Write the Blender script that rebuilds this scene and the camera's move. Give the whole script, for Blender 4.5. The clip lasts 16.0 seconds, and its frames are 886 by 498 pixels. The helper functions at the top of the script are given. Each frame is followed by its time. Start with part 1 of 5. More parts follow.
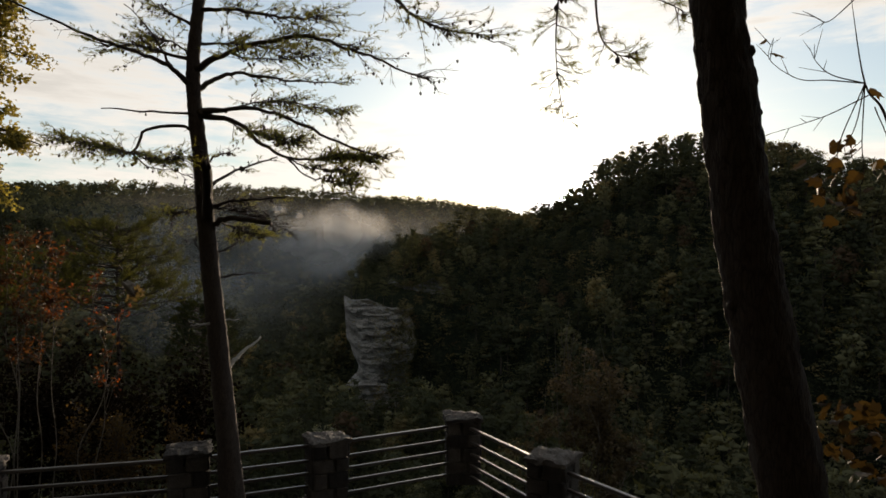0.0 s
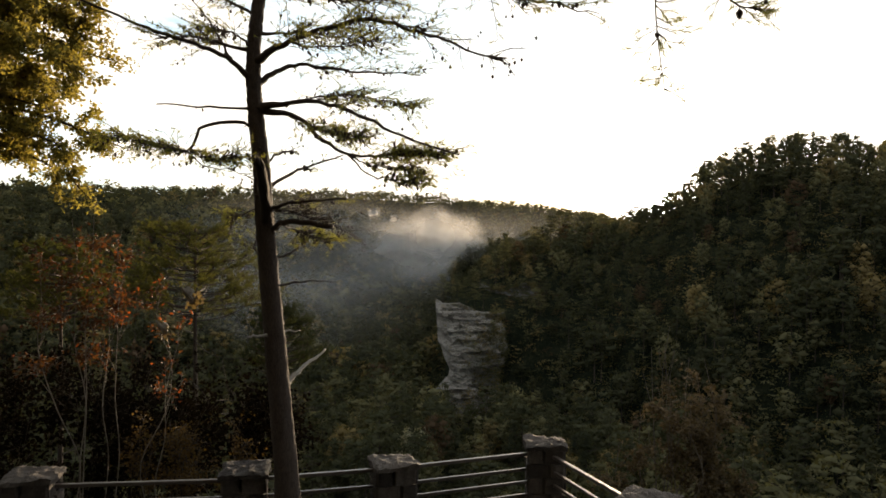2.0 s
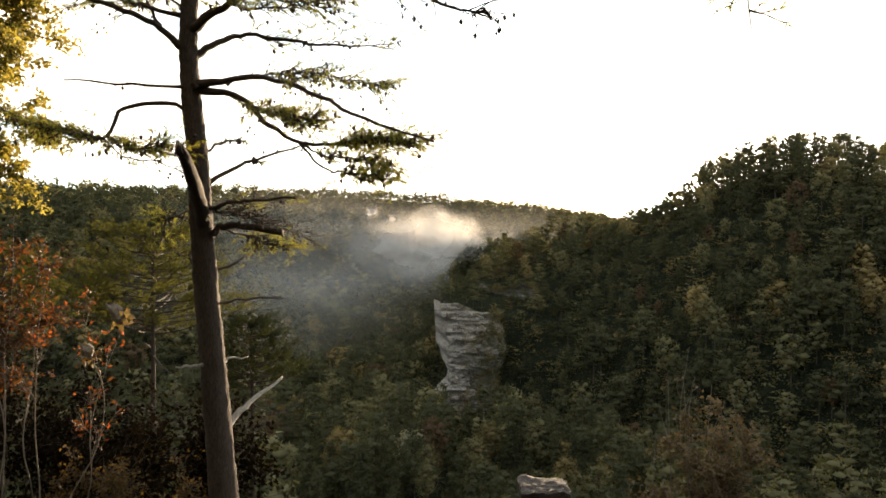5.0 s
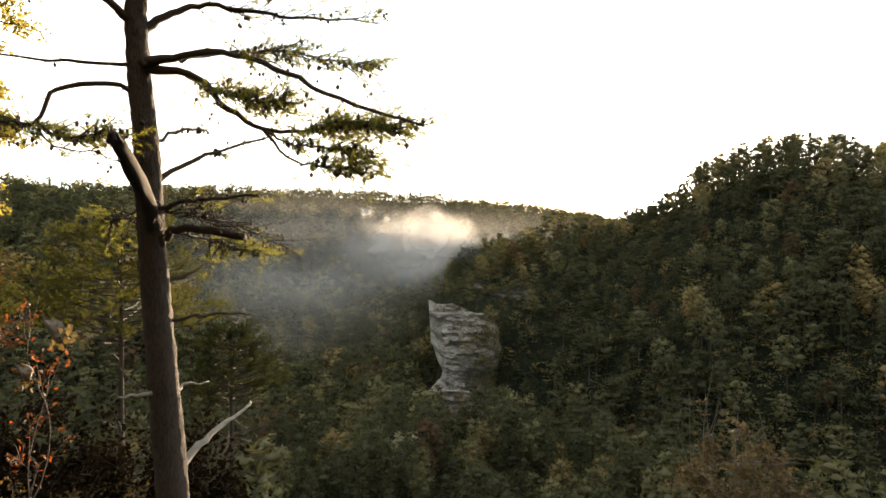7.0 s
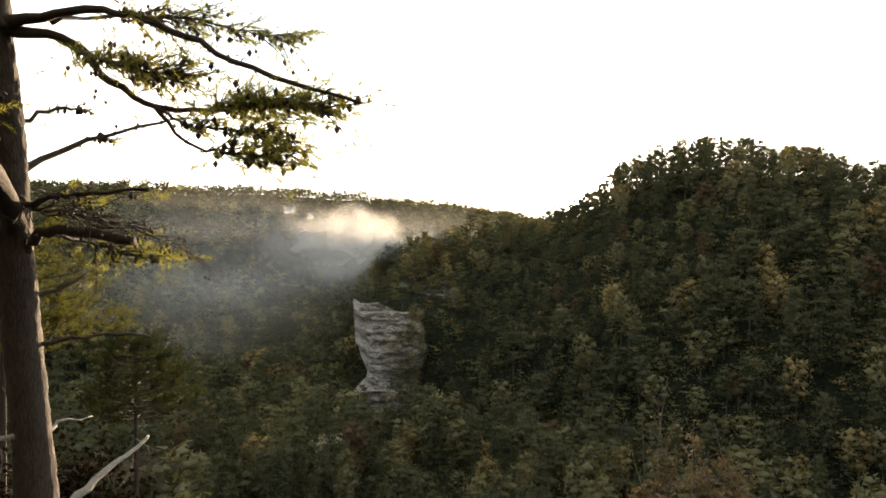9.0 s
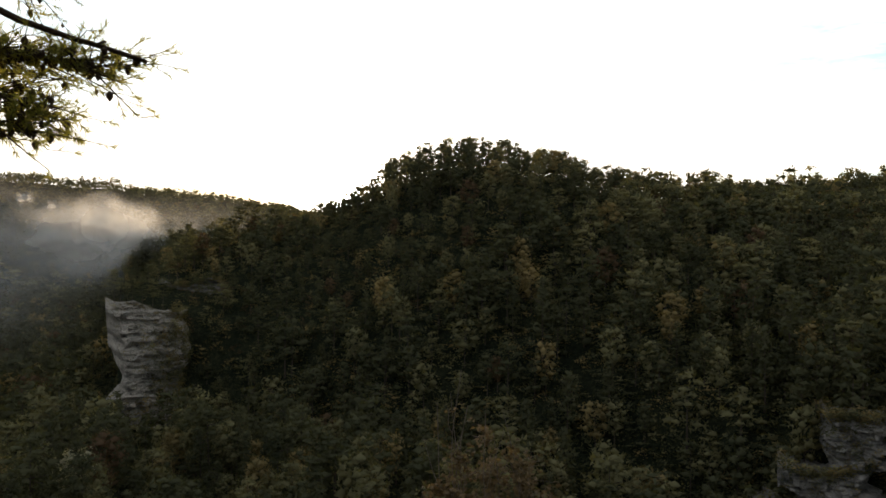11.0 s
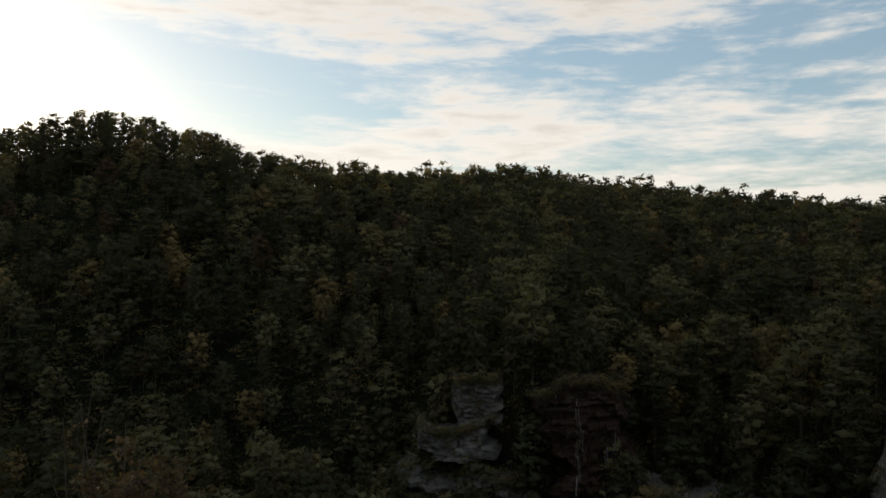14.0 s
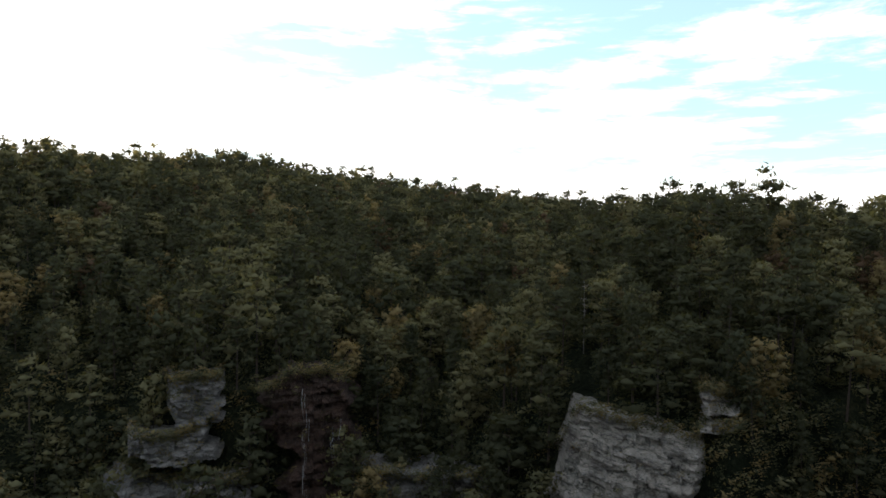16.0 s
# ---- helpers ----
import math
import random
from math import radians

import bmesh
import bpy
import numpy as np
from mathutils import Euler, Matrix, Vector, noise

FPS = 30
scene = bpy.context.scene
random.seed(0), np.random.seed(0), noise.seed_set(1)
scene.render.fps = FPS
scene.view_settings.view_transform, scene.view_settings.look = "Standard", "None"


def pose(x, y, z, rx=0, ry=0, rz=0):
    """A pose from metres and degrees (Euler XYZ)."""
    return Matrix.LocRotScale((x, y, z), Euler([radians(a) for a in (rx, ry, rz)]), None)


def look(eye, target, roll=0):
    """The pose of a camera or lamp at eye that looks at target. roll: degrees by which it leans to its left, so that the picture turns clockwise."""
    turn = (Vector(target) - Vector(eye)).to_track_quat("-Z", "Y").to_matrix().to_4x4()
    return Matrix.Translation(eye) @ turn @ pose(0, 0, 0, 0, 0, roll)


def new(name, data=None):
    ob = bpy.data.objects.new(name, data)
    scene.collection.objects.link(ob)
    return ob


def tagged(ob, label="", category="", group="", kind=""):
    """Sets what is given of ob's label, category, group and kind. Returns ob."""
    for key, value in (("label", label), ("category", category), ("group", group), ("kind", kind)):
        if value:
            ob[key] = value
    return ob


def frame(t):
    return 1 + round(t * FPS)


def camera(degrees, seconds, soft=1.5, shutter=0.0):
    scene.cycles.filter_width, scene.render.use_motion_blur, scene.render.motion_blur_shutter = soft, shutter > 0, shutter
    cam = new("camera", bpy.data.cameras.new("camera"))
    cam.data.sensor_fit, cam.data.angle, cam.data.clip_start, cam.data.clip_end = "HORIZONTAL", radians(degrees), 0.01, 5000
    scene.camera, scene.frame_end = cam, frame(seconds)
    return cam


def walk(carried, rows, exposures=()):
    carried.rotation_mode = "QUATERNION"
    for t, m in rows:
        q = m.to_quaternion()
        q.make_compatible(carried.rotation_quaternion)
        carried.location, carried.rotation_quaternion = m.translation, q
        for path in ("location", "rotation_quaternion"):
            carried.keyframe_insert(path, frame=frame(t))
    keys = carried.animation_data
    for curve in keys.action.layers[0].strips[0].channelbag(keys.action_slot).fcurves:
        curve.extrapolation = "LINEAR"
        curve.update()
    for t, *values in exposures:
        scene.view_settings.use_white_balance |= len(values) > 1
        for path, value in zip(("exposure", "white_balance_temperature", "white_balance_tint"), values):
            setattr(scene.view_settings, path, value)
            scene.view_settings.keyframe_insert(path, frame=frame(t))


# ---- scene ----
cam = camera(64.19, 16.0, soft=1.6)
PATH = [
    (0.0, pose(0.000, -0.000, 3.600, 89.94, 0.01, 0.00)),
    (0.1, pose(0.008, 0.056, 3.601, 90.02, -0.08, 1.74)),
    (0.2, pose(0.017, 0.112, 3.602, 90.11, -0.21, 3.94)),
    (0.3, pose(0.025, 0.168, 3.602, 90.20, -0.31, 5.83)),
    (0.4, pose(0.034, 0.224, 3.603, 90.25, -0.39, 7.19)),
    (0.5, pose(0.042, 0.280, 3.604, 90.27, -0.41, 7.57)),
    (1.0, pose(0.095, 0.545, 3.612, 90.28, -0.43, 7.57)),
    (1.5, pose(0.129, 0.797, 3.650, 90.14, -0.50, 7.49)),
    (2.0, pose(0.166, 1.053, 3.642, 90.22, -0.47, 7.50)),
    (2.5, pose(0.194, 1.311, 3.655, 90.22, -0.50, 7.52)),
    (3.0, pose(0.209, 1.577, 3.665, 90.23, -0.54, 7.50)),
    (3.5, pose(0.218, 1.842, 3.690, 90.20, -0.59, 7.49)),
    (4.0, pose(0.213, 2.117, 3.715, 90.17, -0.60, 7.45)),
    (6.5, pose(0.104, 3.484, 3.819, 90.20, -0.66, 7.43)),
    (7.0, pose(0.063, 3.745, 3.829, 90.20, -0.67, 7.03)),
    (7.5, pose(0.020, 4.002, 3.843, 90.17, -0.65, 6.01)),
    (8.0, pose(-0.021, 4.249, 3.864, 90.13, -0.63, 4.68)),
    (10.5, pose(-0.302, 5.045, 3.894, 90.02, -0.61, -11.09)),
    (11.0, pose(-0.322, 5.107, 3.892, 89.81, -0.61, -17.44)),
    (11.5, pose(-0.307, 5.100, 3.888, 89.69, -0.54, -23.05)),
    (12.0, pose(-0.290, 5.091, 3.891, 89.55, -0.50, -26.85)),
    (12.5, pose(-0.267, 5.124, 3.889, 89.42, -0.49, -31.06)),
    (13.0, pose(-0.252, 5.191, 3.880, 89.28, -0.51, -35.40)),
    (13.5, pose(-0.222, 5.291, 3.884, 89.15, -0.49, -39.89)),
    (14.0, pose(-0.166, 5.405, 3.891, 88.98, -0.52, -44.93)),
    (14.5, pose(-0.094, 5.531, 3.886, 88.83, -0.62, -50.89)),
    (15.0, pose(-0.012, 5.665, 3.872, 88.65, -0.62, -56.86)),
    (15.5, pose(0.079, 5.803, 3.852, 88.48, -0.66, -62.44)),
    (16.0, pose(0.174, 5.943, 3.830, 88.33, -0.66, -67.10)),
]
EXPOSURES = [(t, stops, kelvin, 11) for t, stops, kelvin in (
    (0.0, 0.25, 7200), (0.5, 0.45, 7400), (1.5, 0.95, 7700), (3.5, 1.65, 8000), (7.0, 2.2, 8100), (8.2, 2.2, 8100), (10.4, 1.65, 8000),
    (11.0, 1.15, 7700), (12.5, 0.15, 7200), (14.0, 0.25, 7200), (15.0, 0.85, 6950), (16.0, 1.5, 6750))]
walk(cam, PATH, EXPOSURES)

# ---- sky, sun ----
SUN_AZ, SUN_EL = radians(9.2), radians(4.6)
SUN_DIR = Vector((math.sin(SUN_AZ) * math.cos(SUN_EL), math.cos(SUN_AZ) * math.cos(SUN_EL), math.sin(SUN_EL)))


def node(tree, kind, inputs=None, **settings):
    n = tree.nodes.new(kind)
    for key, value in settings.items():
        setattr(n, key, value)
    for key, value in (inputs or {}).items():
        if isinstance(value, bpy.types.NodeSocket):
            tree.links.new(value, n.inputs[key])
        else:
            n.inputs[key].default_value = value
    return n


def math_node(tree, op, a, b=0.0):
    return node(tree, "ShaderNodeMath", {0: a, 1: b}, operation=op).outputs[0]


def mix_colour(tree, factor, a, b, blend="MIX"):
    return node(tree, "ShaderNodeMix", {0: factor, 6: a, 7: b}, data_type="RGBA", blend_type=blend).outputs[2]


def build_world():
    world = bpy.data.worlds.new("morning_sky")
    world.use_nodes = True
    t = world.node_tree
    t.nodes.clear()
    way = node(t, "ShaderNodeTexCoord").outputs["Generated"]
    sky = node(t, "ShaderNodeTexSky", sky_type="NISHITA", sun_disc=False, sun_elevation=SUN_EL,
               sun_rotation=SUN_AZ, altitude=400.0, air_density=1.0, dust_density=0.6, ozone_density=2.5)
    blue = mix_colour(t, 1.0, sky.outputs[0], (SKY_GAIN, SKY_GAIN, SKY_GAIN, 1), "MULTIPLY")
    blue = mix_colour(t, 0.55, blue, (0.25, 0.33, 0.41, 1))
    # the bright air round the sun
    facing = node(t, "ShaderNodeVectorMath", {0: way, 1: SUN_DIR}, operation="DOT_PRODUCT").outputs["Value"]
    facing = math_node(t, "MAXIMUM", facing, 0.0)
    lobes = None
    for power, gain in ((9000, 60.0), (900, 5.0), (90, 1.1), (12, 0.22), (2.5, 0.06)):
        lobe = math_node(t, "MULTIPLY", math_node(t, "POWER", facing, power), gain)
        lobes = lobe if lobes is None else math_node(t, "ADD", lobes, lobe)
    # clouds lie on a high flat sheet
    parts = node(t, "ShaderNodeSeparateXYZ", {0: way})
    level = node(t, "ShaderNodeCombineXYZ", {0: parts.outputs[0], 1: parts.outputs[1], 2: math_node(t, "MULTIPLY", parts.outputs[2], 3.6)}).outputs[0]
    tipped = node(t, "ShaderNodeMapping", {0: level, 1: (3.1, 0.4, 0.3), 2: (radians(4), radians(-5), 0)}).outputs[0]
    big = node(t, "ShaderNodeTexNoise", {"Vector": tipped, "Scale": 2.3, "Detail": 9.0, "Roughness": 0.60, "Distortion": 0.35}).outputs[0]
    streaky = node(t, "ShaderNodeMapping", {0: tipped, 3: (1, 1, 1.8)}).outputs[0]
    fine = node(t, "ShaderNodeTexNoise", {"Vector": streaky, "Scale": 8.0, "Detail": 7.0, "Roughness": 0.62, "Distortion": 0.25}).outputs[0]
    thick = math_node(t, "ADD", math_node(t, "MULTIPLY", big, 0.68), math_node(t, "MULTIPLY", fine, 0.32))
    low_band = math_node(t, "MULTIPLY", math_node(t, "MAXIMUM", math_node(t, "SUBTRACT", 0.26, parts.outputs[2]), 0.0), 0.42)
    cover = node(t, "ShaderNodeMapRange", {0: math_node(t, "ADD", thick, low_band), 1: 0.45, 2: 0.60, 3: 0.0, 4: 0.95}, interpolation_type="SMOOTHSTEP").outputs[0]
    shade = node(t, "ShaderNodeMapRange", {0: thick, 1: 0.52, 2: 0.70, 3: 1.0, 4: 0.62}).outputs[0]
    lit = math_node(t, "MULTIPLY", shade, math_node(t, "ADD", math_node(t, "MULTIPLY", lobes, 0.9), CLOUD_GAIN))
    cloud = mix_colour(t, 1.0, (1.0, 0.985, 0.965, 1), node(t, "ShaderNodeCombineColor", {0: lit, 1: lit, 2: lit}).outputs[0], "MULTIPLY")
    glow = mix_colour(t, 1.0, (1.0, 0.90, 0.76, 1), node(t, "ShaderNodeCombineColor", {0: lobes, 1: lobes, 2: lobes}).outputs[0], "MULTIPLY")
    clear = mix_colour(t, 1.0, mix_colour(t, 1.0, blue, (0.02, 0.04, 0.06, 1), "ADD"), glow, "ADD")
    colour = mix_colour(t, cover, clear, cloud)
    back = node(t, "ShaderNodeBackground", {0: colour, 1: 1.0})
    t.links.new(back.outputs[0], node(t, "ShaderNodeOutputWorld").inputs[0])
    scene.world = world


SKY_GAIN, CLOUD_GAIN = 0.22, 0.74
build_world()
sun_data = bpy.data.lights.new("sun", "SUN")
sun_data.energy, sun_data.angle, sun_data.color = 5.0, radians(0.5), (1.0, 0.82, 0.62)
sun = new("sun", sun_data)
sun.matrix_world = look((0, 0, 60), Vector((0, 0, 60)) - SUN_DIR)


# ---- materials ----
def material(name):
    m = bpy.data.materials.new(name)
    m.use_nodes = True
    m.node_tree.nodes.clear()
    return m, m.node_tree


def finish(t, shader):
    t.links.new(shader, node(t, "ShaderNodeOutputMaterial").inputs[0])


def ramp(t, factor, *stops):
    n = node(t, "ShaderNodeValToRGB", {0: factor})
    n.color_ramp.elements[0].position, n.color_ramp.elements[0].color = stops[0][0], (*stops[0][1], 1)
    n.color_ramp.elements[1].position, n.color_ramp.elements[1].color = stops[-1][0], (*stops[-1][1], 1)
    for place, colour in stops[1:-1]:
        n.color_ramp.elements.new(place).color = (*colour, 1)
    return n.outputs[0]


def noise_node(t, vector, scale, detail=5.0, rough=0.6):
    return node(t, "ShaderNodeTexNoise", {"Vector": vector, "Scale": scale, "Detail": detail, "Roughness": rough}).outputs[0]


def coords(t, stretch=(1, 1, 1)):
    return node(t, "ShaderNodeMapping", {0: node(t, "ShaderNodeTexCoord").outputs["Object"], 3: stretch}).outputs[0]


def place(t):
    return node(t, "ShaderNodeNewGeometry").outputs["Position"]


def surface(t, colour, rough, height=None, depth=0.01, metal=0.0, specular=0.4):
    n = node(t, "ShaderNodeBsdfPrincipled", {"Base Color": colour, "Roughness": rough, "Metallic": metal, "Specular IOR Level": specular})
    if height is not None:
        t.links.new(node(t, "ShaderNodeBump", {"Height": height, "Distance": depth, "Strength": 1.0}).outputs[0], n.inputs["Normal"])
    return n.outputs[0]


def bark_material(name, dark, light, scale=1.0):
    m, t = material(name)
    at = coords(t, (1, 1, 0.16))
    plates = node(t, "ShaderNodeTexVoronoi", {"Vector": at, "Scale": 26 * scale}, feature="DISTANCE_TO_EDGE").outputs[0]
    fine = noise_node(t, coords(t, (1, 1, 0.4)), 60 * scale)
    coarse = noise_node(t, coords(t), 3 * scale)
    cracks = math_node(t, "MINIMUM", math_node(t, "MULTIPLY", plates, 3.5), 0.5)
    mixed = math_node(t, "ADD", math_node(t, "MULTIPLY", cracks, 0.45), math_node(t, "MULTIPLY", math_node(t, "ADD", fine, coarse), 0.42))
    colour = ramp(t, mixed, (0.2, dark), (0.55, tuple((a + b) / 2 for a, b in zip(dark, light))), (0.85, light))
    finish(t, surface(t, colour, 0.9, mixed, 0.02 / scale, specular=0.2))
    return m


def leaf_material(name, dark, light, through_share=0.4, wide=0.05, rough=0.6, middle=None, grainy=0.45, glow=1.5, gloss=0.08):
    """Foliage: colour drifts from tree to tree and from leaf to leaf; light comes through it."""
    m, t = material(name)
    island = node(t, "ShaderNodeNewGeometry").outputs["Random Per Island"]
    thing = node(t, "ShaderNodeObjectInfo").outputs["Random"]
    drift = noise_node(t, place(t), wide, 3.0)
    value = math_node(t, "ADD", math_node(t, "MULTIPLY", island, grainy), math_node(t, "ADD", math_node(t, "MULTIPLY", thing, 0.25), math_node(t, "MULTIPLY", drift, 1.0 - grainy)))
    colour = ramp(t, value, (0.15, dark), (0.68, middle), (0.98, light)) if middle else ramp(t, value, (0.15, dark), (0.95, light))
    front = surface(t, colour, rough, specular=gloss)
    behind = node(t, "ShaderNodeBsdfTranslucent", {0: mix_colour(t, 1.0, colour, (glow, glow * 0.88, glow * 0.45, 1), "MULTIPLY")}).outputs[0]
    finish(t, node(t, "ShaderNodeMixShader", {0: through_share, 1: front, 2: behind}).outputs[0])
    return m


def rock_material(name, dark, light, scale=1.0, tilt=0.0):
    m, t = material(name)
    at = node(t, "ShaderNodeMapping", {0: place(t), 2: (-tilt, 0, 0)}).outputs[0]
    layers = node(t, "ShaderNodeMapping", {0: at, 3: (0.12, 0.12, 1.1)}).outputs[0]
    strata = noise_node(t, layers, 0.9 * scale, 8.0, 0.7)
    stain = noise_node(t, node(t, "ShaderNodeMapping", {0: at, 3: (0.5, 0.5, 0.06)}).outputs[0], 0.8 * scale, 5.0)
    grain = noise_node(t, at, 3.0 * scale, 8.0, 0.7)
    value = math_node(t, "ADD", math_node(t, "MULTIPLY", strata, 0.5), math_node(t, "ADD", math_node(t, "MULTIPLY", stain, 0.35), math_node(t, "MULTIPLY", grain, 0.25)))
    colour = ramp(t, value, (0.38, dark), (0.52, tuple(0.6 * b + 0.4 * a for a, b in zip(dark, light))), (0.68, light))
    bend = node(t, "ShaderNodeVectorMath", {0: node(t, "ShaderNodeTexNoise", {"Vector": at, "Scale": 0.30, "Detail": 5.0, "Roughness": 0.65}).outputs["Color"], 1: (5.0, 5.0, 2.4)}, operation="MULTIPLY").outputs[0]
    warp = node(t, "ShaderNodeVectorMath", {0: at, 1: bend}, operation="ADD").outputs[0]
    cells = node(t, "ShaderNodeMapping", {0: warp, 3: (0.16, 0.16, 0.62)}).outputs[0]
    split = node(t, "ShaderNodeTexVoronoi", {"Vector": cells, "Scale": 1.3 * scale}, feature="DISTANCE_TO_EDGE").outputs["Distance"]
    crack = node(t, "ShaderNodeMapRange", {0: split, 1: 0.0, 2: 0.035, 3: 0.35, 4: 1.0}).outputs[0]
    hair = node(t, "ShaderNodeTexVoronoi", {"Vector": node(t, "ShaderNodeMapping", {0: warp, 1: (7, 3, 1), 3: (0.3, 0.3, 0.9)}).outputs[0], "Scale": 2.6 * scale}, feature="DISTANCE_TO_EDGE").outputs["Distance"]
    crack = math_node(t, "MULTIPLY", crack, node(t, "ShaderNodeMapRange", {0: hair, 1: 0.0, 2: 0.04, 3: 0.55, 4: 1.0}).outputs[0])
    shade = node(t, "ShaderNodeCombineColor", {0: crack, 1: crack, 2: crack}).outputs[0]
    colour = mix_colour(t, 1.0, colour, shade, "MULTIPLY")
    height = math_node(t, "ADD", math_node(t, "ADD", strata, grain), math_node(t, "MULTIPLY", crack, 0.8))
    finish(t, surface(t, colour, 0.92, height, 0.35 / scale, specular=0.2))
    return m


def ground_material():
    m, t = material("forest_floor")
    at = place(t)
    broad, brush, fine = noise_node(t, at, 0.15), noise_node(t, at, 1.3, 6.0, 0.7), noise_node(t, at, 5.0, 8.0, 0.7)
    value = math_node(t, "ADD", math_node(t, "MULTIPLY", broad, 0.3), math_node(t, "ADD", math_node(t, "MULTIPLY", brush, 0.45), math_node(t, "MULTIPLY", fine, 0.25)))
    # near-black stops: shade between the trees is put into the floor colour
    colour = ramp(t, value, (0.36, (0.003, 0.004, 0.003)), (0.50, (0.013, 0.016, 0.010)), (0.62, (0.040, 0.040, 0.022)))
    finish(t, surface(t, colour, 0.95, math_node(t, "ADD", brush, math_node(t, "MULTIPLY", fine, 0.3)), 0.9, specular=0.0))
    return m


def stone_material():
    m, t = material("field_stone")
    at = coords(t)
    tone = node(t, "ShaderNodeObjectInfo").outputs["Random"]
    fine, coarse = noise_node(t, place(t), 42.0, 8.0, 0.75), noise_node(t, place(t), 9.0, 5.0)
    value = math_node(t, "ADD", math_node(t, "MULTIPLY", tone, 0.3), math_node(t, "ADD", math_node(t, "MULTIPLY", fine, 0.4), math_node(t, "MULTIPLY", coarse, 0.4)))
    colour = ramp(t, value, (0.32, (0.012, 0.009, 0.008)), (0.5, (0.032, 0.025, 0.021)), (0.62, (0.052, 0.041, 0.035)), (0.8, (0.105, 0.086, 0.073)))
    finish(t, surface(t, colour, 0.85, math_node(t, "ADD", fine, coarse), 0.025, specular=0.3))
    return m


def plain_material(name, colour, rough, vary=0.25, scale=12.0, metal=0.0, depth=0.003):
    m, t = material(name)
    grain = noise_node(t, coords(t), scale, 6.0, 0.65)
    tint = ramp(t, grain, (0.3, tuple(c * (1 - vary) for c in colour)), (0.7, tuple(min(1, c * (1 + vary)) for c in colour)))
    finish(t, surface(t, tint, rough, grain, depth, metal))
    return m


def mist_material(name, density, scale, thin, ragged):
    """Thin vapour: patchy, fading out towards the rim of its sheet (u and v run from 0 to 1)."""
    m, t = material(name)
    uv = node(t, "ShaderNodeUVMap").outputs[0]
    parts = node(t, "ShaderNodeSeparateXYZ", {0: uv})
    fade = None
    for axis in (0, 1):
        off = math_node(t, "ABSOLUTE", math_node(t, "SUBTRACT", parts.outputs[axis], 0.5))
        off = math_node(t, "MULTIPLY", off, off)
        fade = off if fade is None else math_node(t, "ADD", fade, off)
    fade = node(t, "ShaderNodeMapRange", {0: math_node(t, "SQRT", fade), 1: 0.5, 2: 0.0, 3: 0.0, 4: 1.0}, interpolation_type="SMOOTHSTEP").outputs[0]
    swirl = node(t, "ShaderNodeTexNoise", {"Vector": place(t), "Scale": scale, "Detail": 6.0, "Roughness": 0.55, "Distortion": 0.4}).outputs[0]
    body = math_node(t, "ADD", fade, math_node(t, "MULTIPLY", math_node(t, "SUBTRACT", swirl, 0.5), ragged))
    amount = node(t, "ShaderNodeMapRange", {0: body, 1: -0.05, 2: 1.0, 3: 0.0, 4: density}, interpolation_type="SMOOTHSTEP").outputs[0]
    amount = math_node(t, "MULTIPLY", amount, math_node(t, "MINIMUM", math_node(t, "MULTIPLY", fade, 6.0), 1.0))
    white = node(t, "ShaderNodeBsdfDiffuse", {0: (0.62, 0.63, 0.65, 1)}).outputs[0]
    behind = node(t, "ShaderNodeBsdfTranslucent", {0: (thin, thin, thin, 1)}).outputs[0]
    body = node(t, "ShaderNodeMixShader", {0: 0.85, 1: white, 2: behind}).outputs[0]
    clear = node(t, "ShaderNodeBsdfTransparent").outputs[0]
    finish(t, node(t, "ShaderNodeMixShader", {0: amount, 1: clear, 2: body}).outputs[0])
    return m


PINE_BARK = bark_material("pine_bark", (0.015, 0.011, 0.009), (0.076, 0.056, 0.046), 2.0)
TWIG_BARK = bark_material("twig_bark", (0.018, 0.014, 0.011), (0.075, 0.055, 0.042), 3.0)
DEAD_WOOD = bark_material("weathered_wood", (0.09, 0.08, 0.07), (0.34, 0.31, 0.27), 2.5)
GREY_WOOD = bark_material("grey_dead_wood", (0.08, 0.072, 0.064), (0.26, 0.24, 0.215), 2.5)
PALE_TWIG = bark_material("pale_twig", (0.05, 0.042, 0.035), (0.18, 0.15, 0.12), 3.0)
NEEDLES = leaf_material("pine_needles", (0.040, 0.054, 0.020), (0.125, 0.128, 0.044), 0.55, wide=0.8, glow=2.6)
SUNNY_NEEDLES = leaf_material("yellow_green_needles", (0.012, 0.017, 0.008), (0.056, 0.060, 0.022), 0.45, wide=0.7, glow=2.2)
# darker copy of the slope pines' needles, shade put into the colour
SHADED_NEEDLES = leaf_material("shaded_green_needles", (0.006, 0.009, 0.005), (0.024, 0.030, 0.013), 0.35, wide=0.7, glow=2.4)
CONE = plain_material("pine_cone", (0.05, 0.035, 0.025), 0.85)
OAK_LEAF = leaf_material("golden_oak_leaf", (0.058, 0.062, 0.021), (0.260, 0.225, 0.080), 0.5, wide=0.6, glow=1.9)
RED_LEAF = leaf_material("red_leaf", (0.016, 0.011, 0.007), (0.17, 0.038, 0.014), 0.4, wide=1.6, middle=(0.042, 0.017, 0.009), glow=3.0)
MAPLE_LEAF = leaf_material("yellow_maple_leaf", (0.018, 0.012, 0.007), (0.078, 0.050, 0.022), 0.3, wide=3.0)
DRY_LEAF = leaf_material("dry_brown_leaf", (0.040, 0.031, 0.021), (0.165, 0.128, 0.086), 0.3, wide=1.5, glow=1.3, gloss=0.05)
BIRCH_LEAF = leaf_material("olive_birch_leaf", (0.020, 0.015, 0.008), (0.095, 0.062, 0.027), 0.35, wide=1.5, glow=1.7)
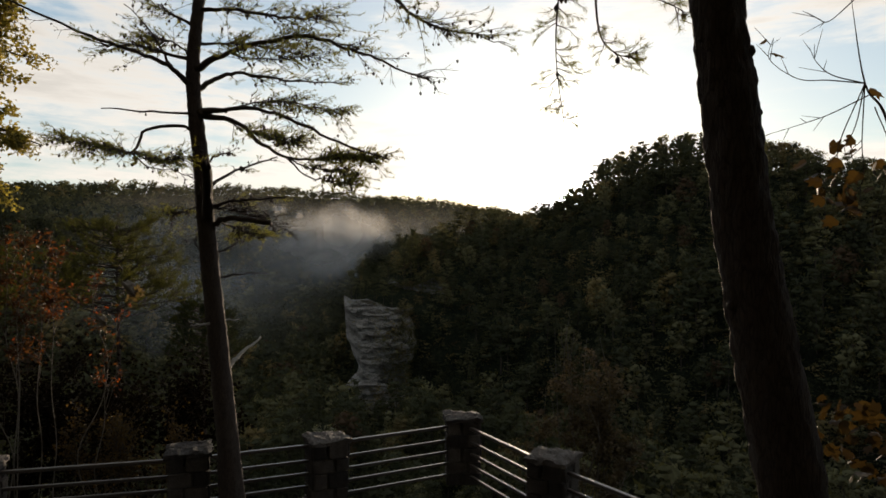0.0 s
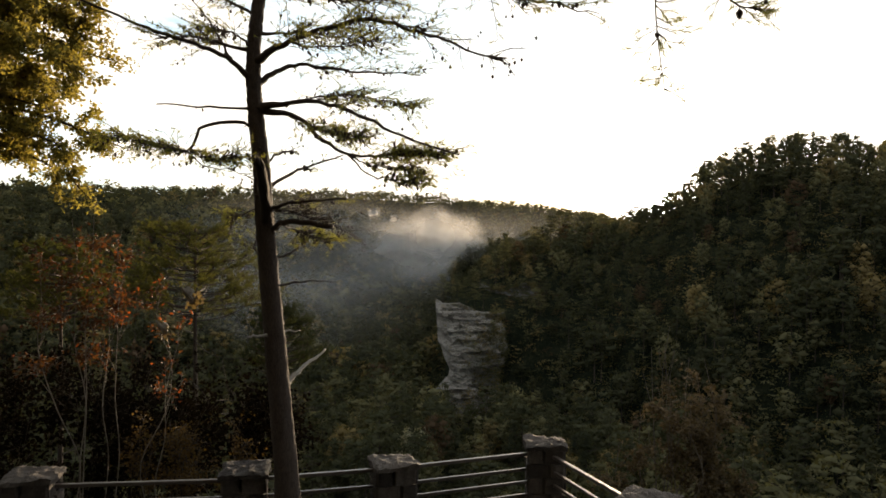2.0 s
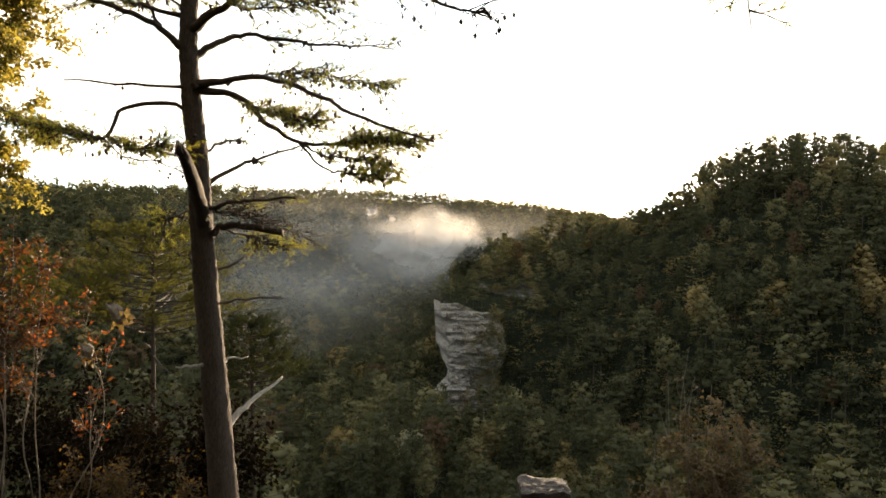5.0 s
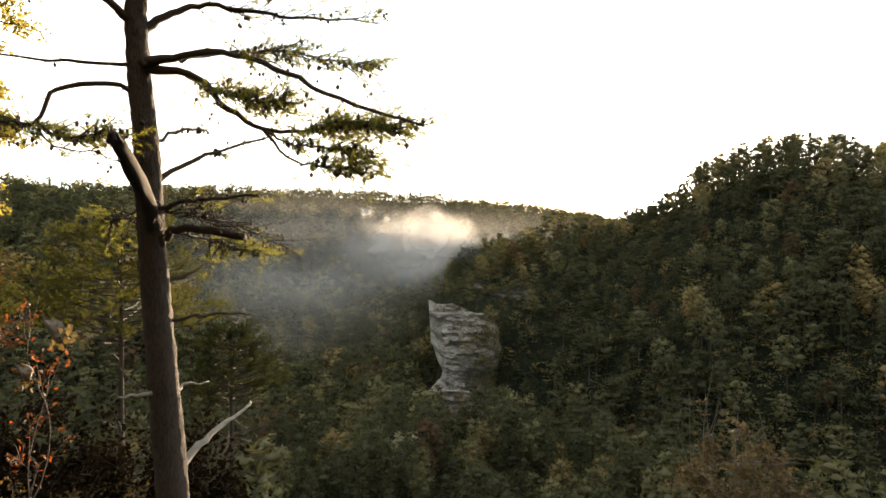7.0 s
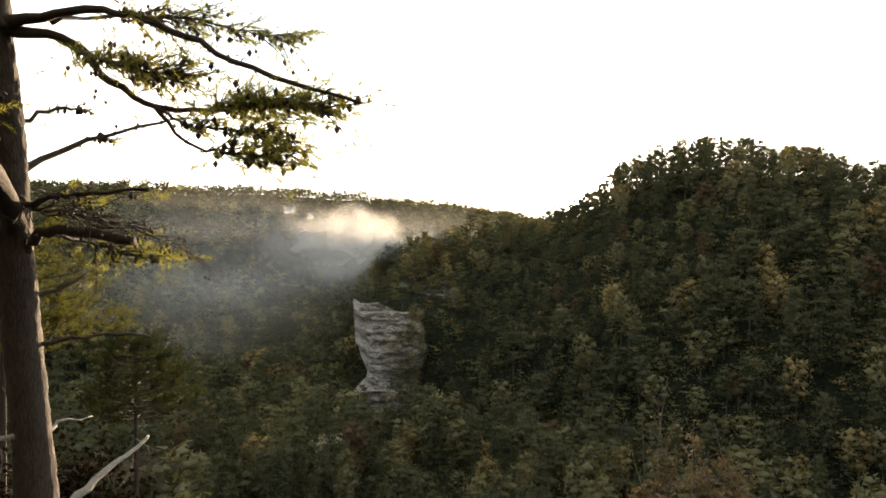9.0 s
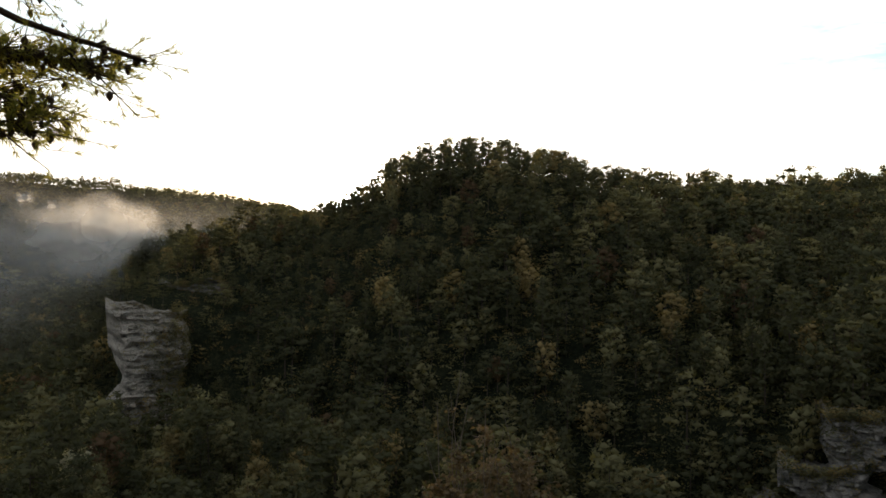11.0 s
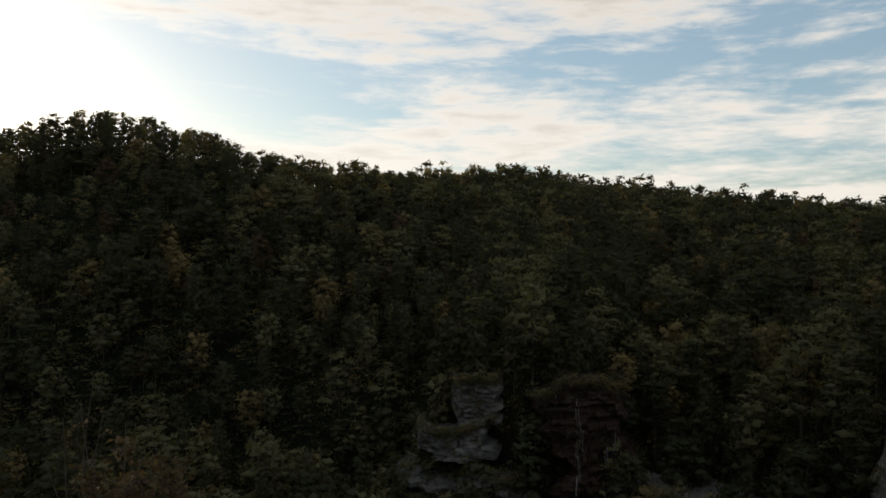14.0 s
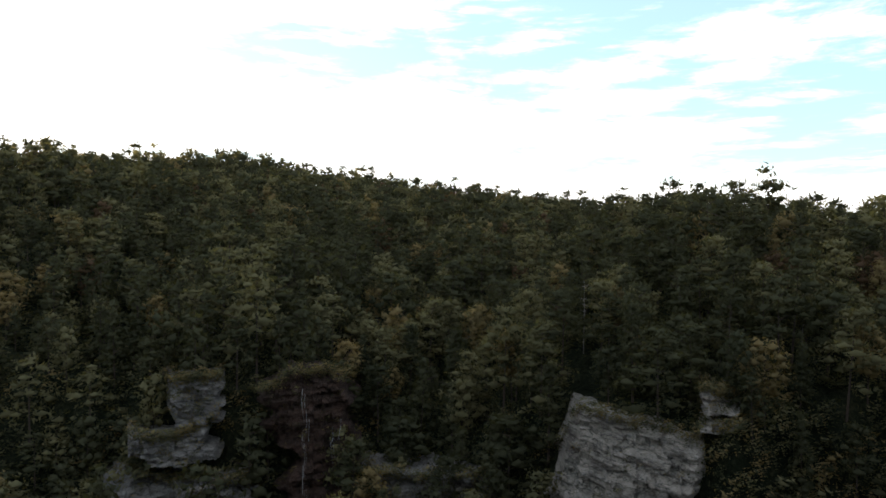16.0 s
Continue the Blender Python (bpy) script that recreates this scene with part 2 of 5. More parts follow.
# leaf colour taken near black: the slope's shade is painted in
SHADE_LEAF = leaf_material("shade_darkened_leaf", (0.005, 0.004, 0.003), (0.018, 0.013, 0.008), 0.06, wide=1.5, gloss=0.0)
FOREST = {
    "dark_green": leaf_material("dark_green_crown", (0.0162, 0.0212, 0.0155), (0.0721, 0.0741, 0.0438), 0.42, wide=0.11, grainy=0.09, gloss=0.0),
    "mid_green": leaf_material("mid_green_crown", (0.0418, 0.0465, 0.0284), (0.1489, 0.1396, 0.0771), 0.42, wide=0.11, grainy=0.09, gloss=0.0),
    "olive": leaf_material("olive_crown", (0.0670, 0.0595, 0.0315), (0.1928, 0.1493, 0.0739), 0.42, wide=0.11, grainy=0.09, gloss=0.0),
    "rust": leaf_material("rust_crown", (0.0353, 0.0274, 0.0183), (0.0957, 0.0637, 0.0415), 0.42, wide=0.11, grainy=0.09, gloss=0.0),
    "pale": leaf_material("pale_crown", (0.1164, 0.1166, 0.0874), (0.3026, 0.2836, 0.2058), 0.42, wide=0.11, grainy=0.09, gloss=0.0),
}
GROUND = ground_material()
ROCK = rock_material("grey_sandstone", (0.035, 0.030, 0.026), (0.29, 0.268, 0.24))
TILTED_ROCK = rock_material("slanting_sandstone", (0.035, 0.030, 0.026), (0.29, 0.268, 0.24), 1.0, 0.14)
WET_ROCK = rock_material("rusty_wet_rock", (0.010, 0.008, 0.007), (0.058, 0.034, 0.026))
# darker copy of the sandstone: blocked light is put into its colour
DARK_ROCK = rock_material("shade_darkened_rock", (0.014, 0.013, 0.012), (0.17, 0.163, 0.155))
STONE = stone_material()
MORTAR = plain_material("mortar", (0.055, 0.047, 0.040), 0.95, 0.3, 40.0)
STEEL = plain_material("brown_painted_steel", (0.055, 0.042, 0.035), 0.38, 0.2, 30.0, 0.0, 0.0006)
WATER = plain_material("falling_water", (0.26, 0.27, 0.28), 0.25, 0.15, 4.0)
WEB = plain_material("silk_web", (0.15, 0.125, 0.10), 0.8, 0.5, 40.0)


# ---- helpers for meshes ----
class Geo:
    """Points and faces gathered for one mesh."""

    def __init__(self):
        self.verts, self.faces = [], []

    def add(self, verts, faces):
        base = len(self.verts)
        self.verts.extend(verts)
        self.faces.extend([tuple(base + i for i in f) for f in faces])

    def mesh(self, name, mat, smooth=False):
        me = bpy.data.meshes.new(name)
        me.from_pydata(self.verts, [], self.faces)
        me.materials.append(mat)
        if smooth:
            me.shade_smooth()
        return me


def part(name, geo, mat, parent, label="", smooth=False):
    ob = new(name, geo.mesh(name, mat, smooth))
    ob.parent = parent
    return tagged(ob, label)


def thing(name, label, category, group="", kind="", at=(0, 0, 0)):
    ob = new(name)
    ob.location = at
    return tagged(ob, label, category, group, kind)


def triangles_mesh(name, tris, mats, slots=None, normals=None):
    """A mesh from an array of triangles, n by 3 by 3; normals, one a corner, round its shading."""
    n = len(tris)
    me = bpy.data.meshes.new(name)
    me.vertices.add(3 * n)
    me.vertices.foreach_set("co", np.ascontiguousarray(tris, dtype=np.float32).ravel())
    me.loops.add(3 * n)
    me.loops.foreach_set("vertex_index", np.arange(3 * n, dtype=np.int32))
    me.polygons.add(n)
    me.polygons.foreach_set("loop_start", np.arange(0, 3 * n, 3, dtype=np.int32))
    for m in mats:
        me.materials.append(m)
    if slots is not None:
        me.polygons.foreach_set("material_index", np.asarray(slots, dtype=np.int32))
    me.update(calc_edges=True)
    if normals is not None:
        me.shade_smooth()
        me.normals_split_custom_set_from_vertices(normals.reshape(-1, 3).astype(np.float32))
    return me


def smooth_line(points, steps=5):
    """A rounded line through the points."""
    p = [Vector(q) for q in points]
    p = [2 * p[0] - p[1]] + p + [2 * p[-1] - p[-2]]
    out = []
    for i in range(1, len(p) - 2):
        a, b, c, d = p[i - 1:i + 3]
        for k in range(steps):
            s = k / steps
            out.append(0.5 * (2 * b + (c - a) * s + (2 * a - 5 * b + 4 * c - d) * s * s + (3 * b - a - 3 * c + d) * s ** 3))
    out.append(p[-2])
    return out


def tube(geo, line, r0, r1, sides=7, rough=0.0, flare=0.0, cap=True):
    """A tapering tube along a line."""
    n = len(line)
    side = None
    verts, faces = [], []
    for i, p in enumerate(line):
        along = (line[min(i + 1, n - 1)] - line[max(i - 1, 0)]).normalized()
        if side is None:
            side = along.orthogonal().normalized()
        side = (side - along * side.dot(along)).normalized()
        up = along.cross(side)
        s = i / (n - 1)
        r = r0 + (r1 - r0) * s + flare * max(0.0, 1 - 6 * s) ** 2
        for k in range(sides):
            a = 2 * math.pi * k / sides
            q = r * (1 + (rough * noise.noise(Vector((math.cos(a) * 1.7, math.sin(a) * 1.7, 0)) + p * 3.1) if rough else 0))
            verts.append(p + side * (q * math.cos(a)) + up * (q * math.sin(a)))
    for i in range(n - 1):
        for k in range(sides):
            a, b = i * sides + k, i * sides + (k + 1) % sides
            faces.append((a, b, b + sides, a + sides))
    if cap:
        faces.append(tuple(range(sides))[::-1])
        faces.append(tuple((n - 1) * sides + k for k in range(sides)))
    geo.add(verts, faces)


def bark_trunk(geo, line, r0, r1, sides, plate, depth, flare=0.0):
    """A tapering trunk whose bark stands out in scaly plates."""
    n = len(line)
    verts, faces = [], []
    for i, p in enumerate(line):
        s = i / (n - 1)
        r = r0 + (r1 - r0) * s + flare * max(0.0, 1 - 6 * s) ** 2
        for k in range(sides):
            a = 2 * math.pi * k / sides
            q = Vector((r * math.cos(a) / plate, r * math.sin(a) / plate, p.z / (plate * 2.6)))
            near = noise.voronoi(q + 0.3 * noise.noise_vector(q * 0.7))[0]
            w = r + depth * (min(0.45, near[1] - near[0]) * 2.2 - 0.5) + 0.06 * r * noise.noise(Vector((math.cos(a), math.sin(a), p.z * 1.7))) + 0.3 * depth * noise.noise(q * 5)
            verts.append(p + Vector((w * math.cos(a), w * math.sin(a), 0)))
    for i in range(n - 1):
        for k in range(sides):
            a, b = i * sides + k, i * sides + (k + 1) % sides
            faces.append((a, b, b + sides, a + sides))
    faces.append(tuple((n - 1) * sides + k for k in range(sides)))
    geo.add(verts, faces)


def aside(rng, along, low=0.0, high=1.0):
    """A way at a slant from the given one."""
    v = Vector((rng.gauss(0, 1), rng.gauss(0, 1), rng.gauss(0, 1)))
    v = (v - along * v.dot(along)).normalized()
    return (v * rng.uniform(low, high) + along).normalized()


def tuft(geo, rng, at, along, length=0.065, count=15, width=0.0034):
    """A brush of needles."""
    for _ in range(count):
        way = aside(rng, along, 0.35, 1.5)
        across = way.orthogonal().normalized() * width
        base = at + along * rng.uniform(-0.03, 0.02)
        tip = base + way * length * rng.uniform(0.7, 1.15)
        geo.add([base - across, base + across, tip], [(0, 1, 2)])


def cone(geo, rng, at, size):
    """A small pine cone hanging from its twig."""
    rings, sides = 3, 5
    verts = []
    for i in range(rings + 1):
        s = i / rings
        r = size * 0.42 * math.sin(math.pi * (0.12 + 0.86 * s)) ** 0.8 * (1.0 if i % 2 else 0.86)
        for k in range(sides):
            a = 2 * math.pi * (k + 0.5 * (i % 2)) / sides
            verts.append(at + Vector((r * math.cos(a), r * math.sin(a), -size * s)))
    faces = [(i * sides + k, i * sides + (k + 1) % sides, (i + 1) * sides + (k + 1) % sides, (i + 1) * sides + k)
             for i in range(rings) for k in range(sides)]
    geo.add(verts, faces)


def leaf(geo, rng, at, way, size, fold=0.25, broad=0.45):
    """One leaf, folded along its midrib."""
    way = way.normalized()
    across = way.cross(Vector((rng.gauss(0, 1), rng.gauss(0, 1), rng.gauss(0, 1)))).normalized()
    up = way.cross(across)
    a, b = at, at + way * size
    m = at + way * size * 0.45
    l, r = m + across * size * broad + up * size * fold, m - across * size * broad + up * size * fold
    geo.add([a, l, b, r], [(0, 2, 1), (0, 3, 2)])


# ---- the land ----
HUB = Vector((0.0, 3.0, 3.8))
# bearing; then distance and height (from eye level) of the wall's foot, its shoulder and its crest
LAND = np.array([
    (-100, 200, -4, 300, -4, 420, -4),
    (-75, 130, -38, 220, -20, 420, 12),
    (-45, 150, -45, 260, -25, 520, 29),
    (-25, 200, -48, 340, -25, 650, 42.5),
    (-14, 380, -52, 590, -36, 840, 60.5),
    (-6.90, 398, -52, 598, -38, 858, 57.5),
    (-6.70, 202, -50, 210, -17, 222, -15),
    (-6.2, 200, -50, 209, -17, 224, -14),
    (-3, 194, -47, 208, -17, 240, -7),
    (2.5, 180, -46, 208, -20, 262, 2),
    (6.5, 170, -47, 202, -20, 272, 8.5),
    (9.5, 162, -47, 200, -20, 270, 13),
    (12.6, 155, -47, 195, -18, 252, 19),
])
LAND = np.concatenate([LAND, np.array([
    (18, 150, -48, 190, -15, 242, 25.8),
    (26, 140, -49, 180, -15, 245, 23),
    (31, 135, -50, 175, -17, 260, 17),
    (40, 128, -52, 146, -32, 350, 19.5),
    (48, 124, -52, 134, -30, 390, 22.5),
    (54, 124, -52, 134, -31, 400, 20.5),
    (63, 120, -52, 150, -36, 400, 13),
    (71, 116, -50, 130, -34, 390, 7.5),
    (77, 107, -50, 114, -30, 330, 3),
    (81, 103, -50, 110, -30, 250, 0.3),
    (88, 98, -50, 105, -29, 225, -1.8),
    (99, 100, -46, 130, -22, 200, -5),
    (125, 90, -4, 130, -4, 200, -4),
])])
EDGE = np.array([(-180, 60), (-95, 40), (-70, 13), (-45, 8.9), (-20, 7.9), (-8, 8.2), (2, 8.5), (6, 8.0), (13, 6.9), (33, 5.5), (62, 5.2), (90, 9), (115, 20), (140, 60), (180, 60)])
FAR = np.array([(-180, -4), (-100, -4), (-60, 10), (-25, 20), (-14, 45), (-8, 62), (-2, 55), (2, 49), (5, 42), (9, 24), (14, 10), (60, 6), (100, -4), (180, -4)])


def land_height(x, y):
    """The height of the ground, for arrays of places."""
    dx, dy = x - HUB.x, y - HUB.y
    r, az = np.hypot(dx, dy), np.degrees(np.arctan2(dx, dy))
    rf, zf, rt, zt, rc, zc = (np.interp(az, LAND[:, 0], LAND[:, i]) for i in range(1, 7))
    edge, far = np.interp(az, EDGE[:, 0], EDGE[:, 1]), np.interp(az, FAR[:, 0], FAR[:, 1])
    s = np.clip((r - edge) / (rf - edge), 0, 1)
    z = -4.0 + (zf + 4.0) * (1 - (1 - s) ** 4.5)
    s = np.clip((r - rf) / (rt - rf), 0, 1)
    z = z + (zt - zf) * s * s * (3 - 2 * s)
    s = np.clip((r - rt) / (rc - rt), 0, 1)
    z = z + (zc - zt) * np.sin(s * np.pi / 2)
    rd = np.maximum(950 - rc, 200)
    s = np.clip((r - rc) / rd, 0, 1)
    z = z + (far - zc) * s * s * (3 - 2 * s) - 26 * np.sin(np.pi * s) ** 2 * np.clip((15 - np.abs(az)) / 8, 0, 1)
    z = z - np.clip(r - 1100, 0, None) * 0.012
    rough = np.clip((r - 25) / 60, 0, 1)
    z = z + rough * (1.6 * np.sin(x * 0.071 + 1.3 * np.sin(y * 0.043)) * np.sin(y * 0.063 + x * 0.021) + 0.8 * np.sin(x * 0.19 + y * 0.11) * np.sin(y * 0.17 - x * 0.05))
    return z + HUB.z


def build_ground():
    radii = [0.0] + [1.5 * i for i in range(1, 20)] + [30 * 1.018 ** i for i in range(1, 245)] + [3000, 4500]
    bearings = np.radians(np.concatenate([np.arange(-180, -50, 4.0), np.arange(-50, 105, 0.75), np.arange(105, 180, 4.0)]))
    rr, aa = np.meshgrid(np.array(radii), bearings, indexing="ij")
    x, y = HUB.x + rr * np.sin(aa), HUB.y + rr * np.cos(aa)
    z = land_height(x, y)
    nr, na = rr.shape
    verts = np.stack([x, y, z], -1).reshape(-1, 3)
    i, k = np.meshgrid(np.arange(nr - 1), np.arange(na), indexing="ij")
    k2 = (k + 1) % na
    quads = np.stack([i * na + k, (i + 1) * na + k, (i + 1) * na + k2, i * na + k2], -1).reshape(-1, 4)
    me = bpy.data.meshes.new("ground")
    me.vertices.add(len(verts))
    me.vertices.foreach_set("co", verts.astype(np.float32).ravel())
    me.loops.add(quads.size)
    me.loops.foreach_set("vertex_index", quads.astype(np.int32).ravel())
    me.polygons.add(len(quads))
    me.polygons.foreach_set("loop_start", np.arange(0, quads.size, 4, dtype=np.int32))
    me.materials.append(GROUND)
    me.update(calc_edges=True)
    me.validate()
    me.shade_smooth()
    tagged(new("ground", me), "leaf-littered forest ground falling into a deep gorge", "ground", kind="structure")


build_ground()


def ground_at(x, y):
    return float(land_height(np.array([x]), np.array([y]))[0])


def polar(az, r, z=0.0):
    a = radians(az)
    return Vector((HUB.x + r * math.sin(a), HUB.y + r * math.cos(a), HUB.z + z))


CLIFF_SHRUBS = []


def cliff(name, label, az0, az1, r0, r1, top, bottom, seed, mat=None, lean=3.0, ragged=3.0, bay=4.0, left=None, crown=None, shrubs=45, tilt=0.0, broken=1.0, jag=1.0):
    """A broken sandstone face in ledges, from one bearing to another."""
    off = Vector((seed * 17.3, seed * 5.1, 0))
    rng = random.Random(seed)
    across, up = 120, 84
    geo, verts = Geo(), []
    for i in range(across + 1):
        u = i / across
        az, r = az0 + (az1 - az0) * u, r0 + (r1 - r0) * u
        head = (np.interp(u, *crown) if crown else top) + ragged * noise.fractal(Vector((u * 2.5, seed * 3.3, 0)), 1.0, 2.0, 4)
        for j in range(up + 1):
            v = j / up
            z = bottom + (head - bottom) * v
            at = polar(az, r, z) + off
            at.z -= tilt * at.y
            bed = math.floor(at.z / 1.1 + 1.2 * noise.noise(at * 0.05))
            block = noise.cell(Vector((at.x * 0.22 + bed * 3.7, at.y * 0.22, bed * 1.31))) + 0.6 * noise.cell(Vector((at.x * 0.6 + bed * 1.7, at.y * 0.6, math.floor(at.z * 1.6))))
            if left:
                az = np.interp(v, *left) + (az1 - np.interp(v, *left)) * u
            shift = jag * (0.16 * noise.noise(Vector((v * 3.1, seed * 7.7, 0))) + 0.10 * noise.noise(Vector((v * 9, seed * 2.2, 4))))
            rim = min(u + shift, 1 - u - shift * 0.8) * 6.5
            ledge = noise.noise(Vector((bed * 0.9, seed, at.x * 0.04)))
            push = broken * (1.15 * block + 1.5 * ledge) + bay * noise.noise(at * 0.06) + 0.6 * noise.fractal(at * 0.35, 1.0, 2.0, 4)
            push -= lean * (v - 0.5) + min(1.4, max(0.0, 1 - rim)) ** 1.5 * 16
            verts.append(polar(az, r - push, z))
    for i in range(across):
        for j in range(up):
            a = i * (up + 1) + j
            geo.faces.append((a, a + up + 1, a + up + 2, a + 1))
    n = len(verts)
    # cap running back into the hill
    for i in range(across + 1):
        u = i / across
        verts.append(verts[i * (up + 1) + up] + (polar(az0, 1) - polar(az0, 0)) * 12 - Vector((0, 0, 0.6)))
    for i in range(across):
        a, b = i * (up + 1) + up, n + i
        geo.faces.append((a, a + up + 1, b + 1, b))
    geo.verts = verts
    for i in range(across + 1):
        if rng.random() < 0.75:
            CLIFF_SHRUBS.append((verts[i * (up + 1) + up - rng.randrange(3)], rng.uniform(1.0, 3.2)))
    for _ in range(shrubs):
        u = rng.random() ** (0.42 if left else 1.0)
        CLIFF_SHRUBS.append((verts[int(u * across) * (up + 1) + rng.randrange(up)], rng.uniform(1.4, 3.8) if left and u > 0.42 else rng.uniform(0.5, 2.0)))
    tagged(new(name, geo.mesh(name, mat or ROCK)), label, "cliff", "gorge cliffs", "structure")


cliff("cliff_headland", "pale grey layered sandstone cliff under pines", -8.6, -2.2, 196, 193, -14.0, -46, 1, ragged=1.5, broken=0.6, bay=5.0,
      left=((0.0, 0.19, 0.30, 0.39, 0.5, 0.6, 1.0), (-8.1, -8.0, -7.1, -6.9, -7.5, -7.9, -8.1)), crown=((0, 0.3, 0.6, 1), (-14.0, -15.0, -16.0, -18.0)), shrubs=460)
cliff("cliff_headland_ledge", "broken grey ledges among pines above the cliff", -4.6, 0.8, 216, 214, -10.0, -24, 2, DARK_ROCK, lean=9.0, ragged=3.0, bay=6.0, shrubs=220, jag=2.0)
cliff("cliff_falls_upper", "grey ledged cliff beside a thin waterfall", 44.9, 49.1, 126, 126, -26.3, -33.2, 3, DARK_ROCK, ragged=1.6, bay=3, shrubs=90, jag=1.6, broken=0.8)
cliff("cliff_falls_shelf", "pale grey rock shelf under a broken cliff", 42.2, 49.0, 124.5, 124.5, -34.0, -38.6, 9, DARK_ROCK, ragged=1.2, bay=2, shrubs=60, jag=1.6, broken=0.8)
cliff("cliff_falls_lower", "dark streaked lower cliff beside the waterfall", 40.6, 51.6, 122, 122, -41.5, -56, 4, DARK_ROCK, ragged=2.5, shrubs=120, jag=1.8)
cliff("cliff_falls_wet", "rust-stained wet rock face behind the waterfall", 51.4, 59.6, 126, 128, -26.5, -56, 5, WET_ROCK, bay=6, shrubs=150, jag=2.0, broken=0.7)
cliff("cliff_falls_low_ledge", "dark wet ledge with pale streaks", 59.6, 71.0, 121, 117, -42, -53, 6, DARK_ROCK, ragged=3.0, shrubs=120, jag=2.0)
cliff("cliff_amphitheatre", "white-grey sandstone cliff topped by forest", 73.2, 87.0, 111, 99, -28.5, -52, 7, TILTED_ROCK, lean=6.0, ragged=1.3, bay=2.5, broken=0.5,
      crown=((0, 0.12, 0.26, 0.45, 0.7, 1), (-40, -34.5, -27, -27.7, -28, -28.5)), shrubs=80, tilt=0.12)
cliff("cliff_small_outcrop", "small grey outcrop among trees", 85.8, 88.8, 106, 106, -22.8, -28, 8, ragged=1.5, bay=1.0)


# ---- forest ----
OCTA = [Vector(v) for v in ((1, 0, 0), (0, 1, 0), (-1, 0, 0), (0, -1, 0), (0, 0, 1), (0, 0, -1))]
OCTA_FACES = [(0, 1, 4), (1, 2, 4), (2, 3, 4), (3, 0, 4), (1, 0, 5), (2, 1, 5), (3, 2, 5), (0, 3, 5)]


def crown_tris(rng, kind, count, leaf_size, lumps=22):
    """Triangles of one crown and their rounded normals, for a tree 1 high standing at the origin: clumps of foliage, ruffled by single leaves."""
    out, ways, clumps = [], [], []
    for k in range(lumps):
        s, a = (k + rng.random()) / lumps, k * 2.4 + rng.uniform(-0.5, 0.5)
        if kind == "broad":
            h = 2 * s - 1
            w = math.sqrt(max(0.0, 1 - 0.93 * h * h)) * rng.uniform(0.55, 1.0)
            clumps.append((0.20 * w * math.cos(a), 0.20 * w * math.sin(a), 0.62 + 0.28 * h, rng.uniform(0.075, 0.125) * (22 / lumps) ** 0.33))
            spread = Vector((1.0, 1.0, 0.75))
        elif kind == "pine":
            h = 0.30 + 0.67 * min(1.0, max(0.0, s + rng.gauss(0, 0.06)))
            w = (1.06 - h) * rng.uniform(0.12, 0.52) + 0.02
            clumps.append((w * math.cos(a), w * math.sin(a), h, rng.uniform(0.07, 0.115) * (1.25 - 0.55 * h) * (22 / lumps) ** 0.4))
            spread = Vector((1.3, 1.3, 0.6))
        elif kind == "ridge":
            h = 0.42 + 0.55 * s
            w = (1.15 - h) * rng.uniform(0.1, 0.42)
            clumps.append((w * math.cos(a), w * math.sin(a), h, rng.uniform(0.075, 0.12) * (1.5 - 0.75 * h)))
            spread = Vector((1.5, 1.5, 0.30))
        else:
            h = 0.10 + 0.86 * s
            w = (1.0 - h) * rng.uniform(0.08, 0.22)
            clumps.append((w * math.cos(a), w * math.sin(a), h, (0.035 + 0.085 * (1 - h)) * rng.uniform(0.8, 1.2) * (22 / lumps) ** 0.4))
            spread = Vector((1.15, 1.15, 0.70))
    for cx, cy, cz, cr in clumps:
        c, bulk = Vector((cx, cy, cz)), Vector((cx * 2.4, cy * 2.4, (cz - 0.55) * 1.1))
        spin = Matrix.Rotation(rng.uniform(0, 1.57), 3, "Z")
        ends = [spin @ v for v in OCTA]
        verts = [c + Vector((v.x * spread.x, v.y * spread.y, v.z * spread.z)) * cr * rng.uniform(0.45, 0.72) * (1.0 if lumps > 5 else 0.55) for v in ends]
        shade = [(v * 0.75 + bulk + Vector((0, 0, 0.12))).normalized() for v in ends]
        for f in OCTA_FACES:
            out.append([verts[i] for i in f])
            ways.append([shade[i] for i in f])
    for k in range(count):
        cx, cy, cz, cr = clumps[k % lumps]
        way = Vector((rng.gauss(0, 1), rng.gauss(0, 1), rng.gauss(0.25, 1))).normalized()
        c = Vector((cx, cy, cz)) + Vector((way.x * spread.x, way.y * spread.y, way.z * spread.z)) * cr * rng.triangular(0.45, 1.5, 0.85)
        shade = (way * 0.75 + Vector((cx * 2.4, cy * 2.4, (cz - 0.55) * 1.1 + 0.15)) + Vector((rng.gauss(0, 0.1), rng.gauss(0, 0.1), rng.gauss(0, 0.1)))).normalized()
        a = (way.orthogonal().normalized() * rng.gauss(0, 1) + way.cross(way.orthogonal()).normalized() * rng.gauss(0, 1) + way * rng.gauss(0.2, 0.5)).normalized()
        b = a.cross(way + Vector((rng.gauss(0, 0.5), rng.gauss(0, 0.5), rng.gauss(0, 0.5)))).normalized()
        if b.cross(a).dot(shade) < 0:
            b = -b
        z = leaf_size * rng.uniform(0.6, 1.4)
        out.append((c - b * z * 0.30, c + b * z * 0.30, c + a * z * 1.1))
        ways.append([shade] * 3)
    return np.array([[list(v) for v in tri] for tri in out]), np.array([[list(v) for v in tri] for tri in ways])


